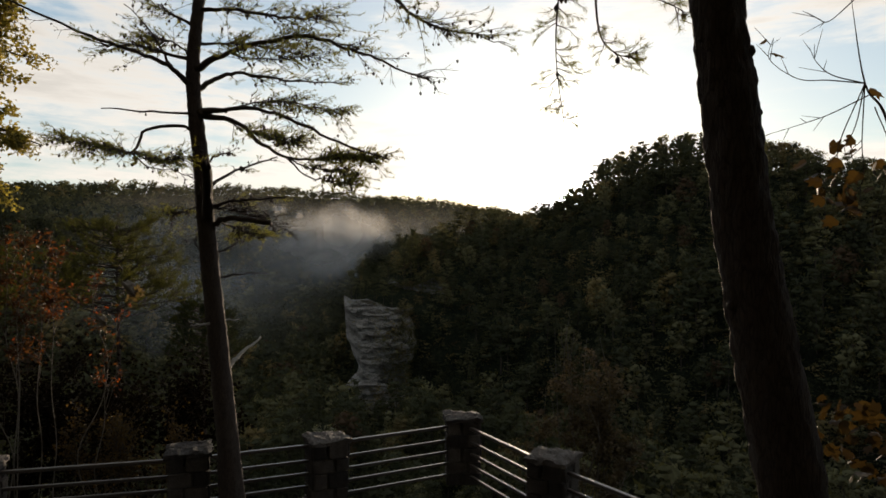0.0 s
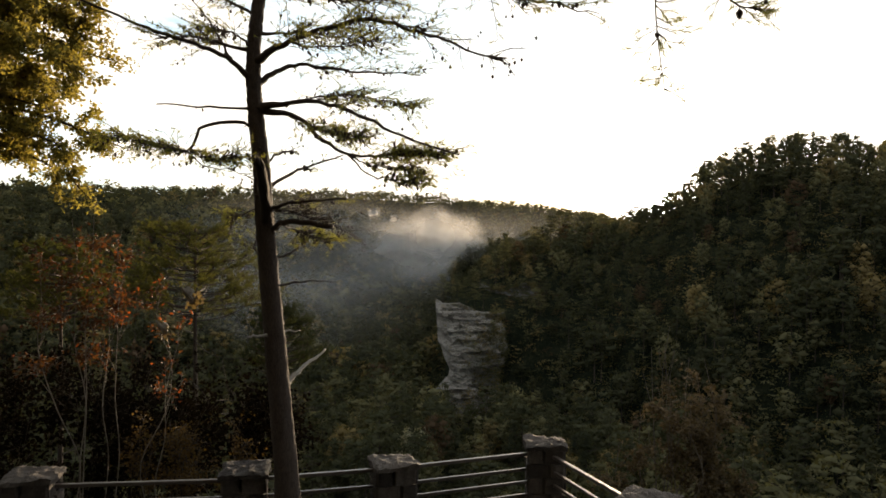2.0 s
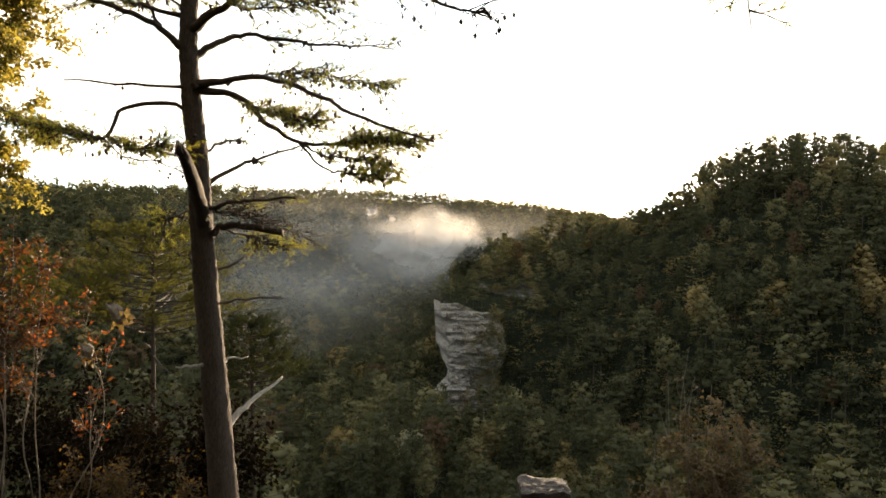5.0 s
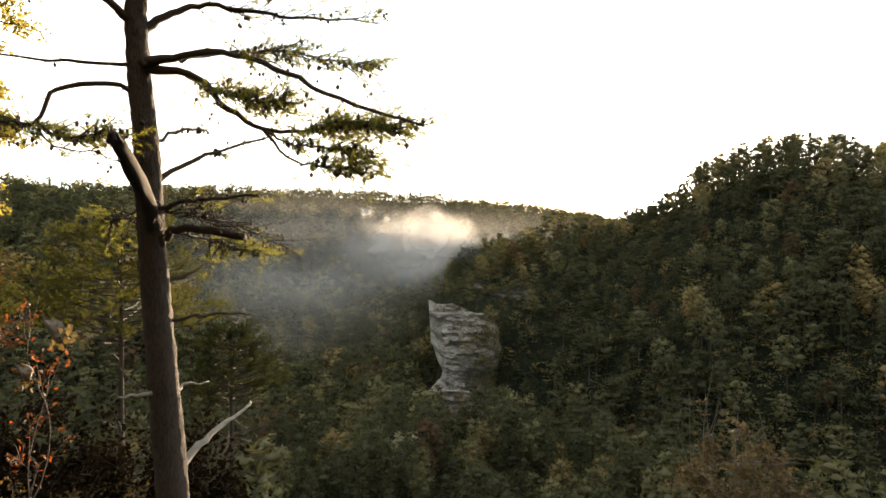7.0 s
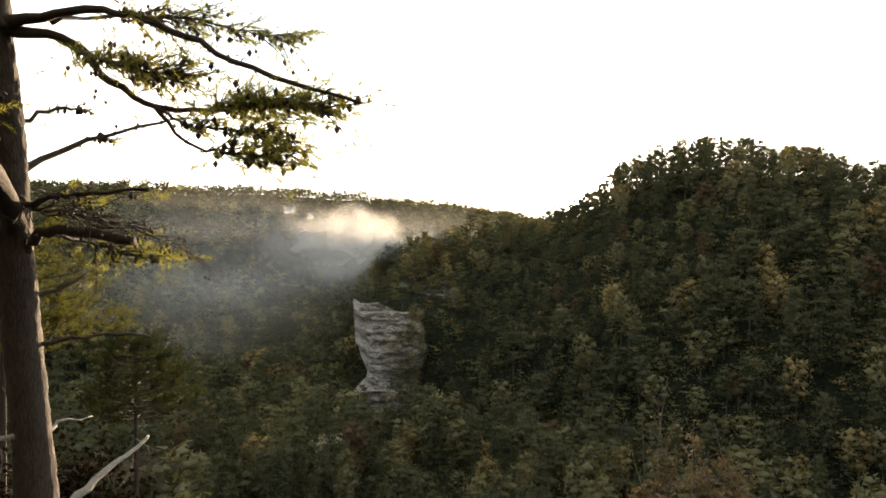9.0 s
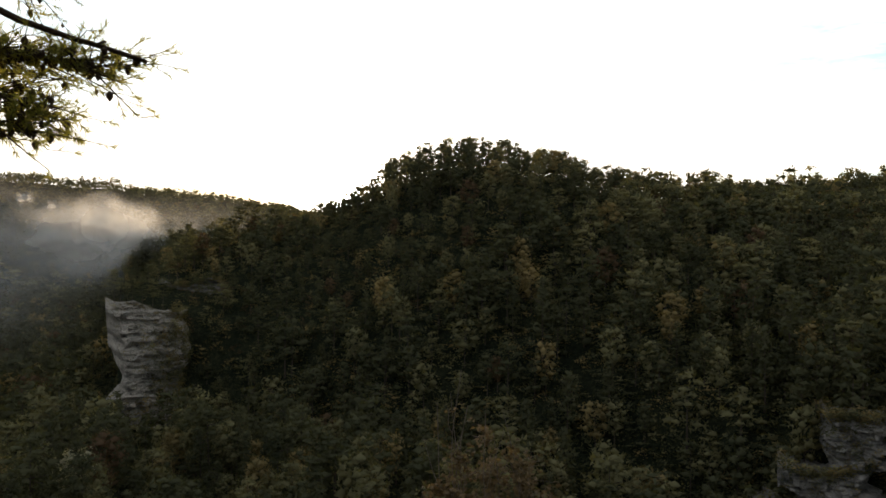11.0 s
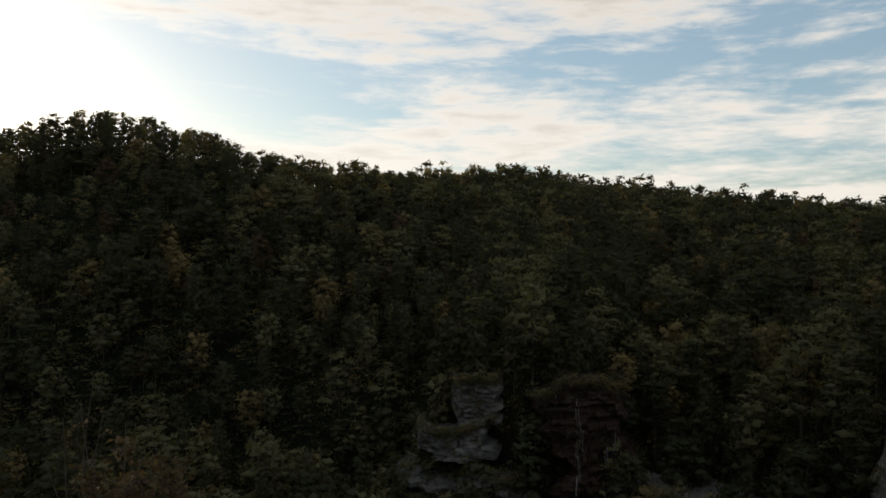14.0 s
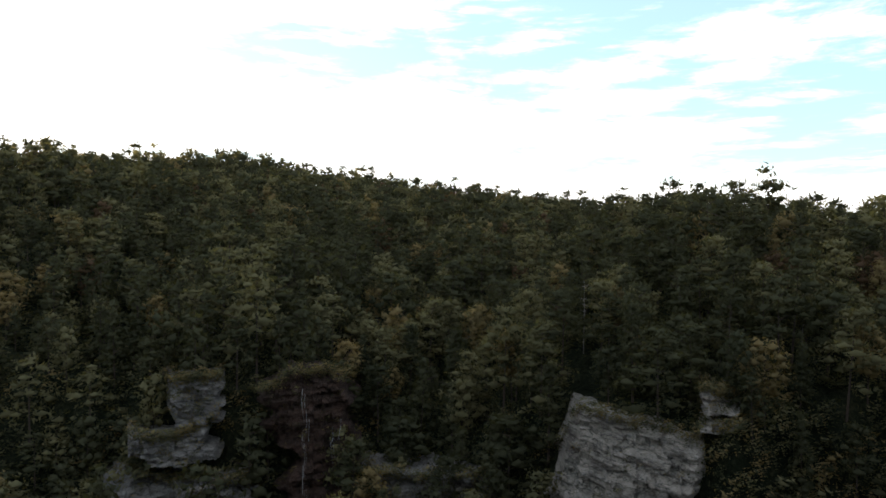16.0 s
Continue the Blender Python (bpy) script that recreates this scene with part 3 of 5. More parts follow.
def stem_normals(tris):
    n = np.cross(tris[:, 1] - tris[:, 0], tris[:, 2] - tris[:, 0])
    n = n / np.maximum(np.linalg.norm(n, axis=1, keepdims=True), 1e-9)
    return np.repeat(n[:, None, :], 3, axis=1)


def trunk_tris(rng, kind, sides=5):
    top = {"broad": 0.75, "pine": 0.97, "fir": 0.96, "ridge": 0.97}[kind]
    base = [(0.014 * math.cos(2 * math.pi * k / sides), 0.014 * math.sin(2 * math.pi * k / sides), -0.06) for k in range(sides)]
    bend = (rng.uniform(-0.02, 0.02), rng.uniform(-0.02, 0.02))
    out = [(base[k], base[(k + 1) % sides], (bend[0], bend[1], top)) for k in range(sides)]
    for _ in range(5):
        h, a, l = rng.uniform(0.4, top), rng.uniform(0, 6.28), rng.uniform(0.08, 0.2)
        out.append(((0, 0, h - 0.006), (0, 0, h + 0.006), (l * math.cos(a), l * math.sin(a), h + 0.4 * l)))
    return np.array(out)


# stretches of bare rock: bearings and distances where no tree stands
CLIFF_GAPS = [(-8.4, -4.0, 187, 206), (43.8, 48.4, 119, 132), (42.0, 51.0, 116, 123), (52.6, 57.5, 114, 131), (63, 69, 114, 120), (76, 86, 92, 108), (76.3, 78.4, 104, 134.5), (-6.92, -6.68, 205, 860)]


def grid(rng, inner, outer, gap, a0, a1):
    """Uneven rows of places between two distances and two bearings."""
    out, r = [], inner
    while r < outer:
        step = math.degrees(gap / r)
        n = int((a1 - a0) / step)
        az = a0 + (np.arange(n) + rng.uniform(-0.48, 0.48, n) + rng.uniform(0, 1)) * step
        out.append(np.stack([r + rng.uniform(-0.48, 0.48, n) * gap, az], -1))
        r += gap
    r, az = np.concatenate(out).T
    x, y = HUB.x + r * np.sin(np.radians(az)), HUB.y + r * np.cos(np.radians(az))
    z = land_height(x, y)
    rc = np.interp(az, LAND[:, 0], LAND[:, 5])
    bare = np.zeros(len(r), bool)
    for b0, b1, r0, r1 in CLIFF_GAPS:
        bare |= (az > b0) & (az < b1) & (r > r0) & (r < r1)
    keep = ~bare & ((r < rc + 10) | (az < -2) | ((az < 12) & (r > 700)))
    return np.stack([x, y, z, az, r], -1)[keep]


def scatter():
    """Places of the woods: (x, y, z, bearing, distance)."""
    rng = np.random.default_rng(5)
    return np.concatenate([grid(rng, *band) for band in ((80, 104, 6.5, -48, -22), (104, 226, 6.0, -48, 104), (230, 450, 5.5, -48, 104), (455, 1050, 9.4, -48, 12))])


NOTED_TREES = [(-9.9, 126, 13, "broad", "pale"), (-2.0, 149, 12, "broad", "mid_green"), (58.4, 139, 13, "broad", "olive"), (63.2, 165, 10, "broad", "pale"), (73.0, 142, 17.5, "broad", "mid_green"),
               (79.6, 136, 12, "broad", "olive"), (81.4, 124, 8, "broad", "olive"), (83.1, 125, 8, "broad", "mid_green"), (87.4, 124, 10, "broad", "mid_green"), (91.4, 145, 14, "broad", "rust"),
               (69.7, 153, 13, "fir", "dark_green"), (97, 120, 13, "broad", "olive"),
               (-7.5, 199, 9, "ridge", "mid_green", -14.8), (-7.1, 203, 6.5, "ridge", "dark_green", -15.5), (-6.3, 203, 6.5, "ridge", "dark_green", -15.5), (-5.6, 203, 8, "ridge", "dark_green", -16.5), (-4.9, 204, 8, "ridge", "mid_green", -17), (-4.2, 206, 9, "ridge", "dark_green", -17.5),
               (-5.2, 219, 9, "ridge", "dark_green"), (-4.5, 223, 11, "ridge", "dark_green"), (-3.8, 225, 10, "ridge", "mid_green"), (-3.2, 228, 11.5, "ridge", "dark_green"), (-2.6, 232, 12, "ridge", "dark_green"),
               (-2.0, 235, 13, "ridge", "dark_green"), (-1.4, 237, 11, "broad", "rust"), (-0.8, 240, 13, "ridge", "dark_green"), (-0.1, 243, 13.5, "ridge", "mid_green"), (0.6, 247, 12, "broad", "dark_green"),
               (1.2, 250, 13.5, "ridge", "dark_green"), (1.9, 253, 14, "ridge", "dark_green"), (2.6, 256, 12.5, "ridge", "dark_green"),
               # crest pines and hemlocks: olive tones put low sunlight into their colour
               (84.6, 226, 6.9, "pine", "mid_green"), (86.0, 222, 8.1, "fir", "olive"), (87.3, 220, 7.5, "pine", "olive"), (88.6, 217, 9.0, "fir", "mid_green"), (89.9, 215, 7.8, "pine", "olive"),
               (91.2, 212, 8.7, "pine", "mid_green"), (92.6, 210, 7.5, "fir", "olive"), (94.2, 207, 8.1, "pine", "olive"), (95.7, 205, 10.4, "pine", "mid_green"), (97.2, 203, 10.2, "fir", "olive"), (98.6, 201, 10.0, "pine", "olive")]


def build_forest():
    rng = random.Random(11)
    places = scatter()
    near = places[:, 4] < 450
    kinds = ("broad", "pine", "fir")
    tones = {"broad": ("mid_green", "dark_green", "mid_green", "dark_green", "dark_green", "dark_green", "mid_green", "mid_green", "rust", "olive", "olive", "dark_green", "mid_green", "dark_green", "olive", "mid_green", "dark_green", "dark_green"),
             "pine": ("dark_green", "dark_green", "mid_green"), "fir": ("dark_green",)}
    full = {(k, i): (crown_tris(rng, k, 1000, 0.032, 24), trunk_tris(rng, k)) for k in kinds for i in range(3)}
    full.update({("ridge", i): (crown_tris(rng, "ridge", 620, 0.036, 11), trunk_tris(rng, "ridge")) for i in range(3)})
    mid = {(k, i): (crown_tris(rng, k, 320, 0.050, 16), trunk_tris(rng, k)) for k in kinds for i in range(4)}
    small = {(k, i): (crown_tris(rng, k, 112, 0.080, 8), trunk_tris(rng, k, 3)) for k in kinds for i in range(4)}
    low = {(k, i): (crown_tris(rng, k, 26, 0.19, 3), trunk_tris(rng, k, 3)) for k in kinds for i in range(4)}

    def choose(az, r, z):
        ridge = z > HUB.z - 12 and r > 150
        if ridge and az < 32 and r < 300:
            k = rng.choices(kinds, (5, 4, 1))[0]
        elif az > 79 and ridge:
            k = rng.choices(kinds, (3, 5, 1))[0]
        else:
            k = rng.choices(kinds, (5, 4, 3))[0]
        h = rng.uniform(8.0, 14.5) if k == "broad" else rng.uniform(9, 17)
        if az > 40 and 112 < r < 190:
            h *= rng.uniform(1.0, 1.35)
        if az < -5 and r < 330:
            k = rng.choices(kinds, (3, 3, 5))[0]
        if -9.5 < az < 2 and 185 < r < 300:
            k = rng.choices(kinds, (2, 5, 0))[0]
            h *= 0.36 if az < -4 else 0.6
        if 1 < az < 12 and 190 < r < 330:
            h *= 0.6 if az > 4 else 0.75
        if az > 9 and r > np.interp(az, LAND[:, 0], LAND[:, 5]) - 45:
            h = h * (0.84 if az < 26 else 0.75 if az < 40 else 0.8 if az < 80 else 1.0) + (2.0 if 84 < az < 91 else 0.0)
        if az > 9 and r > np.interp(az, LAND[:, 0], LAND[:, 5]) - 30:
            h = h * 0.45 + (7.0 if az < 34 else 5.9 if az < 84 else 6.6)
        if r > 455:
            h *= 0.75
        return k, rng.choice(tones[k]), h

    # the trees one can tell apart, each a thing of its own
    order = sorted(range(len(places)), key=lambda i: places[i, 4])
    single = [i for i in order if 100 < places[i, 4] < 175 and (places[i, 3] > 58 or -20 < places[i, 3] < 8)][:255]
    chosen = set(single)
    meshes = {}
    # olive is autumn leaf, and painted sunlight on the crest evergreens
    words = {"dark_green": "dark green", "mid_green": "green", "olive": "olive autumn and sun-toned", "rust": "rust-brown autumn", "pale": "pale grey-green"}
    names = {"broad": ("oak_tree", "broadleaf tree with a rounded crown"), "pine": ("wild_pine_tree", "pine with flat ragged boughs"), "ridge": ("ridge_pine_tree", "open pine with flat layered boughs"), "fir": ("hemlock_tree", "narrow hemlock")}
    for i in single:
        x, y, z, az, r = places[i]
        k, tone, h = choose(az, r, z)
        v = rng.randrange(3)
        if (k, tone, v) not in meshes:
            crown, stem = full[k, v]
            meshes[k, tone, v] = (triangles_mesh("crown", crown[0], [FOREST[tone]], None, crown[1]), triangles_mesh("trunk", stem, [TWIG_BARK]))
        tree = thing(names[k][0], words[tone] + " " + names[k][1] + " on the slope", "tree", "gorge trees", at=(x, y, z - 0.3))
        tree.scale = (h * rng.uniform(0.85, 1.2), h * rng.uniform(0.85, 1.2), h)
        tree.rotation_euler = (rng.uniform(-0.04, 0.04), rng.uniform(-0.04, 0.04), rng.uniform(0, 6.28))
        for name, me in zip(("crown", "trunk"), meshes[k, tone, v]):
            new(name, me).parent = tree
    # single trees that stand out
    for az, r, h, k, tone, *brow in NOTED_TREES:
        at = polar(az, r)
        v = rng.randrange(3)
        if (k, tone, v) not in meshes:
            crown, stem = full[k, v]
            meshes[k, tone, v] = (triangles_mesh("crown", crown[0], [FOREST[tone]], None, crown[1]), triangles_mesh("trunk", stem, [TWIG_BARK]))
        tree = thing(names[k][0], words[tone] + " " + names[k][1] + " standing out", "tree", "gorge trees", at=(at.x, at.y, (HUB.z + brow[0] if brow else ground_at(at.x, at.y)) - 0.3))
        tree.scale = (h * 0.95, h * 0.95, h)
        tree.rotation_euler = (0, 0, rng.uniform(0, 6.28))
        for name, me in zip(("crown", "trunk"), meshes[k, tone, v]):
            new(name, me).parent = tree
    # the rest of the woods
    heaps = {}
    for i in range(len(places)):
        x, y, z, az, r = places[i]
        if i in chosen or (-6.6 < az < -1.5 and 200 < r < 234):
            continue
        k, tone, h = choose(az, r, z)
        crown, stem = (mid if (r < 228 and az > -20) or (az > 76 and r < 265) or (az < 32 and near[i] and r > np.interp(az, LAND[:, 0], LAND[:, 5]) - 24) else small if near[i] else low)[k, rng.randrange(4)]
        a, wide = rng.uniform(0, 6.28), h * rng.uniform(0.85, 1.25)
        if not near[i]:
            wide *= 1.35
        spin = np.array(((math.cos(a), -math.sin(a), 0), (math.sin(a), math.cos(a), 0), (0, 0, 1))).T
        turn = np.array(((math.cos(a) * wide, -math.sin(a) * wide, 0), (math.sin(a) * wide, math.cos(a) * wide, 0), (0, 0, h))).T
        at = np.array((x, y, z - 0.3))
        key = ("near" if near[i] else "far", tone)
        heaps.setdefault(key, ([], [], []))
        heaps[key][0].append(crown[0] @ turn + at)
        heaps[key][2].append(crown[1] @ spin)
        if near[i] or r < 400:
            heaps[key][1].append(stem @ turn + at)
    # low growth between the trunks and on ledges
    under = [crown_tris(rng, "broad", 32, 0.125, 2) for _ in range(3)]
    under_fine = [crown_tris(rng, "broad", 66, 0.075, 3) for _ in range(3)]

    def low_growth(x, y, z, wide, h, tone, pool=under):
        az, r = math.degrees(math.atan2(x - HUB.x, y - HUB.y)), math.hypot(x - HUB.x, y - HUB.y)
        if -9 < az < -3.6 and 194 < r < 240 and h > 1.3:
            wide, h = wide * 1.3 / h, 1.3
        heap = heaps.setdefault(("low", tone), ([], [], []))
        tris, ways = pool[rng.randrange(3)]
        heap[0].append(tris * np.array((wide, wide, h)) + np.array((x, y, z)))
        heap[2].append(ways)

    for x, y, z, az, r in grid(np.random.default_rng(9), 100, 290, 6.2, -24, 104):
        h = rng.uniform(2.2, 4.5) if not (-6.6 < az < -1 and r > 200) else rng.uniform(1.0, 2.0)
        low_growth(x, y, z - 0.4 * h, h * 1.7, h, "dark_green")
    crest = grid(np.random.default_rng(13), 205, 425, 3.6, 1, 104)
    for x, y, z, az, r in crest[np.abs(crest[:, 4] + 6 - np.interp(crest[:, 3], LAND[:, 0], LAND[:, 5])) < 17]:
        h = rng.uniform(4.5, 7.5)
        low_growth(x, y, z - 0.3 * h, h * 1.2, h, rng.choice(("dark_green", "dark_green", "mid_green")))
    brow = grid(np.random.default_rng(14), 150, 275, 4.2, -3.5, 16)
    for x, y, z, az, r in brow:
        h = rng.uniform(2.5, 5.5)
        low_growth(x, y, z - 0.35 * h, h * 1.5, h, rng.choice(("dark_green", "dark_green", "mid_green", "rust")), under_fine)
    for x, y, z, az, r in grid(np.random.default_rng(15), 300, 620, 5.6, -22, -6):
        h = rng.uniform(4, 7)
        low_growth(x, y, z - 0.35 * h, h * 1.7, h, rng.choice(("dark_green", "dark_green", "mid_green")))
    for x, y, z, az, r in grid(np.random.default_rng(16), 98, 152, 3.0, 34, 100):
        h = rng.uniform(2.5, 5)
        low_growth(x, y, z - 0.35 * h, h * 1.6, h, rng.choice(("dark_green", "dark_green", "mid_green")), under_fine)
    for x, y, z, az, r in grid(np.random.default_rng(17), 112, 190, 3.2, 28, 46):
        h = rng.uniform(2.5, 5)
        low_growth(x, y, z - 0.35 * h, h * 1.6, h, rng.choice(("dark_green", "dark_green", "mid_green")))
    for _ in range(400):
        az, r = rng.choice((rng.uniform(85.5, 100), rng.uniform(85.5, 94), rng.uniform(42, 53))), rng.uniform(94, 114)
        r += 19 if az < 60 else 0
        at, h = polar(az, r), rng.uniform(2.5, 4.5)
        low_growth(at.x, at.y, ground_at(at.x, at.y) - 0.4 * h, h * 1.5, h, rng.choice(("dark_green", "mid_green", "olive")), under_fine)
    steep = grid(np.random.default_rng(12), 98, 262, 4.0, -8, 100)
    for x, y, z, az, r in steep[(np.abs(land_height(steep[:, 0] * 1.004, (steep[:, 1] - 3) * 1.004 + 3) - steep[:, 2]) > 0.0034 * steep[:, 4])]:
        h = rng.uniform(3.0, 7.0) if not (-6.6 < az < -1 and r > 200) else rng.uniform(1.0, 2.2)
        low_growth(x, y, z - 0.35 * h, h * 1.5, h, rng.choice(("dark_green", "mid_green", "olive")), under_fine)
    for x, y, z, az, r in grid(np.random.default_rng(18), 150, 262, 3.6, -6, 34):
        h = rng.uniform(1.6, 3.6)
        low_growth(x, y, z - 0.4 * h, h * 1.9, h, rng.choice(("dark_green", "dark_green", "mid_green", "olive")), under_fine if az < 17 else under)
    for _ in range(240):
        at, h = polar(rng.uniform(42, 61), rng.uniform(117, 127)), rng.uniform(2.0, 4.0)
        low_growth(at.x, at.y, ground_at(at.x, at.y) - 0.4 * h, h * 1.6, h, rng.choice(("dark_green", "mid_green")), under_fine)
    for at, h in CLIFF_SHRUBS:
        low_growth(at.x, at.y, at.z - 0.5 * h, h * 1.6, h * 1.1, rng.choice(("dark_green", "mid_green", "olive")), under_fine)
    for (band, tone), (crowns, stems, ways) in heaps.items():
        tris = np.concatenate(crowns + stems)
        split = sum(len(c) for c in crowns)
        slots = np.zeros(len(tris))
        slots[split:] = 1
        normals = np.concatenate(ways + [stem_normals(tris[split:])])
        ob = new({"near": "woods", "low": "undergrowth", "far": "far_woods"}[band], triangles_mesh("woods", tris, [FOREST[tone], TWIG_BARK], slots, normals))
        tagged(ob, words[tone] + {"near": " crowns of the woods on the gorge walls", "low": " undergrowth on the gorge walls", "far": " crowns of the woods on the far ridge"}[band], "forest", kind="stuff")


build_forest()


# ---- mist ----
def mist_sheet(name, label, az0, az1, r, low, high, mat, bulge, seed):
    """One uneven leaf of a mist bank, rounded in outline."""
    geo, n, m = Geo(), 36, 8
    geo.verts.append(polar((az0 + az1) / 2, r, (low + high) / 2))
    for j in range(1, m + 1):
        for i in range(n):
            a, v = 2 * math.pi * i / n, j / m
            ragged = 1 + 0.22 * noise.fractal(Vector((math.cos(a) * 1.5, math.sin(a) * 1.5, seed)), 1.0, 2.0, 3)
            x, y = v * ragged * math.cos(a), v * ragged * math.sin(a)
            out = bulge * noise.noise(Vector((x * 2, y * 2, seed)))
            geo.verts.append(polar((az0 + az1) / 2 + (az1 - az0) / 2 * x, r + out, (low + high) / 2 + (high - low) / 2 * y))
    geo.faces = [(0, 1 + i, 1 + (i + 1) % n) for i in range(n)]
    for j in range(m - 1):
        for i in range(n):
            a, b = 1 + j * n + i, 1 + j * n + (i + 1) % n
            geo.faces.append((a, a + n, b + n, b))
    me = geo.mesh(name, mat, True)
    uv = me.uv_layers.new(name="UVMap")
    for loop in me.loops:
        k = loop.vertex_index - 1
        d, a = (0, 0) if k < 0 else ((k // n + 1) / m, 2 * math.pi * (k % n) / n)
        uv.data[loop.index].uv = (0.5 + 0.5 * d * math.cos(a), 0.5 + 0.5 * d * math.sin(a))
    return tagged(new(name, me), label, "mist", "valley mist", "stuff")


MIST = mist_material("bank_mist", 0.62, 0.06, 0.32, 1.5)
THIN_MIST = mist_material("thin_mist", 0.20, 0.006, 0.44, 0.5)


def build_mist():
    banks = ((330, -18.5, 0.5, -3.4, 4.0), (306, -15.5, -1.6, -2.6, 4.1), (286, -12.4, -4.6, -1.8, 4.4), (297, -14.2, -12.2, 2.5, 3.7), (300, -12.4, -10.7, 1.9, 3.2))
    for k, (r, az0, az1, low, high) in enumerate(banks):
        mist_sheet("mist_bank", "white bank of morning mist over the gorge", az0, az1, r, r * math.tan(radians(low)), r * math.tan(radians(high)), MIST, 10, 3 + 11 * k)
    for k, (r, az0, az1, low, high) in enumerate(((262, -36, -4, -0.20, 0.07), (400, -38, 10, -0.12, 0.12))):
        mist_sheet("mist_veil", "thin sunlit haze in the far valley", az0, az1, r, low * r, high * r, THIN_MIST, 14, 10 + k)


build_mist()


# ---- railing ----
def rough_block(rng, sx, sy, sz, jag):
    """A squared stone with worn, uneven edges, centred on the origin."""
    bm = bmesh.new()
    bmesh.ops.create_cube(bm, size=1.0)
    bmesh.ops.scale(bm, vec=(sx, sy, sz), verts=bm.verts)
    bmesh.ops.bevel(bm, geom=bm.edges[:], offset=min(sx, sy, sz) * 0.14, segments=1, affect="EDGES")
    for v in bm.verts:
        v.co += Vector((rng.uniform(-jag, jag), rng.uniform(-jag, jag), rng.uniform(-jag, jag)))
    me = bpy.data.meshes.new("stone")
    bm.to_mesh(me)
    bm.free()
    me.materials.append(STONE)
    return me


def cap_mesh(rng, wide, thick):
    bm = bmesh.new()
    bmesh.ops.create_grid(bm, x_segments=14, y_segments=14, size=wide / 2)
    ret = bmesh.ops.extrude_face_region(bm, geom=bm.faces[:])
    for e in ret["geom"]:
        if isinstance(e, bmesh.types.BMVert):
            e.co.z += thick
    bmesh.ops.recalc_face_normals(bm, faces=bm.faces[:])
    seed = rng.uniform(0, 50)
    for v in bm.verts:
        p = v.co * 5 + Vector((seed, 0, 0))
        v.co += Vector((0.025 * noise.noise(p), 0.025 * noise.noise(p + Vector((9, 0, 0))), 0.03 * noise.noise(p * 1.3 + Vector((0, 9, 0))) + 0.020 * noise.noise(p * 3.5) * (1 if v.co.z > thick * 0.5 else 0.3)))
        v.co.xy += Vector((noise.noise(p * 2.5 + Vector((3, 3, 0))), noise.noise(p * 2.5 + Vector((7, 1, 0))))) * 0.022
        edge = max(abs(v.co.x), abs(v.co.y)) / (wide / 2)
        if v.co.z > thick * 0.6 and edge > 0.9:
            v.co.z -= 0.014
    me = bpy.data.meshes.new("capstone")
    bm.to_mesh(me)
    bm.free()
    me.materials.append(STONE)
    return me


FLOOR_Z = -0.2
PILLARS = [(-7.6, 8.3, 14), (-5.95, 9.02, 18), (-3.48, 9.66, 18), (-1.72, 10.42, 24), (0.32, 11.55, 4), (1.45, 9.33, -32), (2.75, 7.25, -32), (4.1, 5.15, -32)]


def build_pillars():
    rng = random.Random(3)
    side, top = 0.52, 0.88
    heights = (0.20, 0.18, 0.23, 0.20, 0.205)
    long_stones = [rough_block(rng, 0.30, 0.14, 1.0, 0.008) for _ in range(4)]
    short_stones = [rough_block(rng, 0.20, 0.14, 1.0, 0.008) for _ in range(4)]
    caps = [cap_mesh(rng, 0.60, 0.075) for _ in range(4)]
    made = []
    for n, (x, y, turn) in enumerate(PILLARS):
        pillar = thing("stone_pillar", "rough grey fieldstone railing pillar with a slab cap", "pillar", "railing pillars", at=(x, y, FLOOR_Z - (0.05 if n == 3 else 0.0)))
        pillar.rotation_euler = (0, 0, radians(turn))
        core = Geo()
        h = side / 2 - 0.03
        core.add([Vector((sx * h, sy * h, z)) for z in (0, top) for sx, sy in ((-1, -1), (1, -1), (1, 1), (-1, 1))],
                 [(0, 1, 5, 4), (1, 2, 6, 5), (2, 3, 7, 6), (3, 0, 4, 7), (4, 5, 6, 7)])
        part("mortar_core", core, MORTAR, pillar)
        z = 0.0
        for c, tall in enumerate(heights):
            for f in range(4):
                first = (c + f) % 2
                spans = ((long_stones, 0.30), (short_stones, 0.20)) if first else ((short_stones, 0.20), (long_stones, 0.30))
                u = -0.26
                for pool, wide in spans:
                    ob = new("stone", rng.choice(pool))
                    ob.parent = pillar
                    a = f * math.pi / 2
                    u0 = u + wide / 2
                    v0 = -(side / 2 - 0.055 + rng.uniform(-0.012, 0.012))
                    ob.location = (u0 * math.cos(a) - v0 * math.sin(a), u0 * math.sin(a) + v0 * math.cos(a), z + tall / 2)
                    ob.rotation_euler = (0, 0, a + (math.pi if rng.random() < 0.5 else 0))
                    ob.scale = (0.96, 1, tall - 0.018)
                    u += wide + 0.02
            z += tall
        cap = new("capstone", rng.choice(caps))
        cap.parent = pillar
        cap.location = (0, 0, z - 0.005)
        cap.rotation_euler = (0, 0, rng.choice((0, math.pi / 2, math.pi)))
        tagged(cap, "broad uneven slab of pale stone")
        made.append(pillar)
    return made


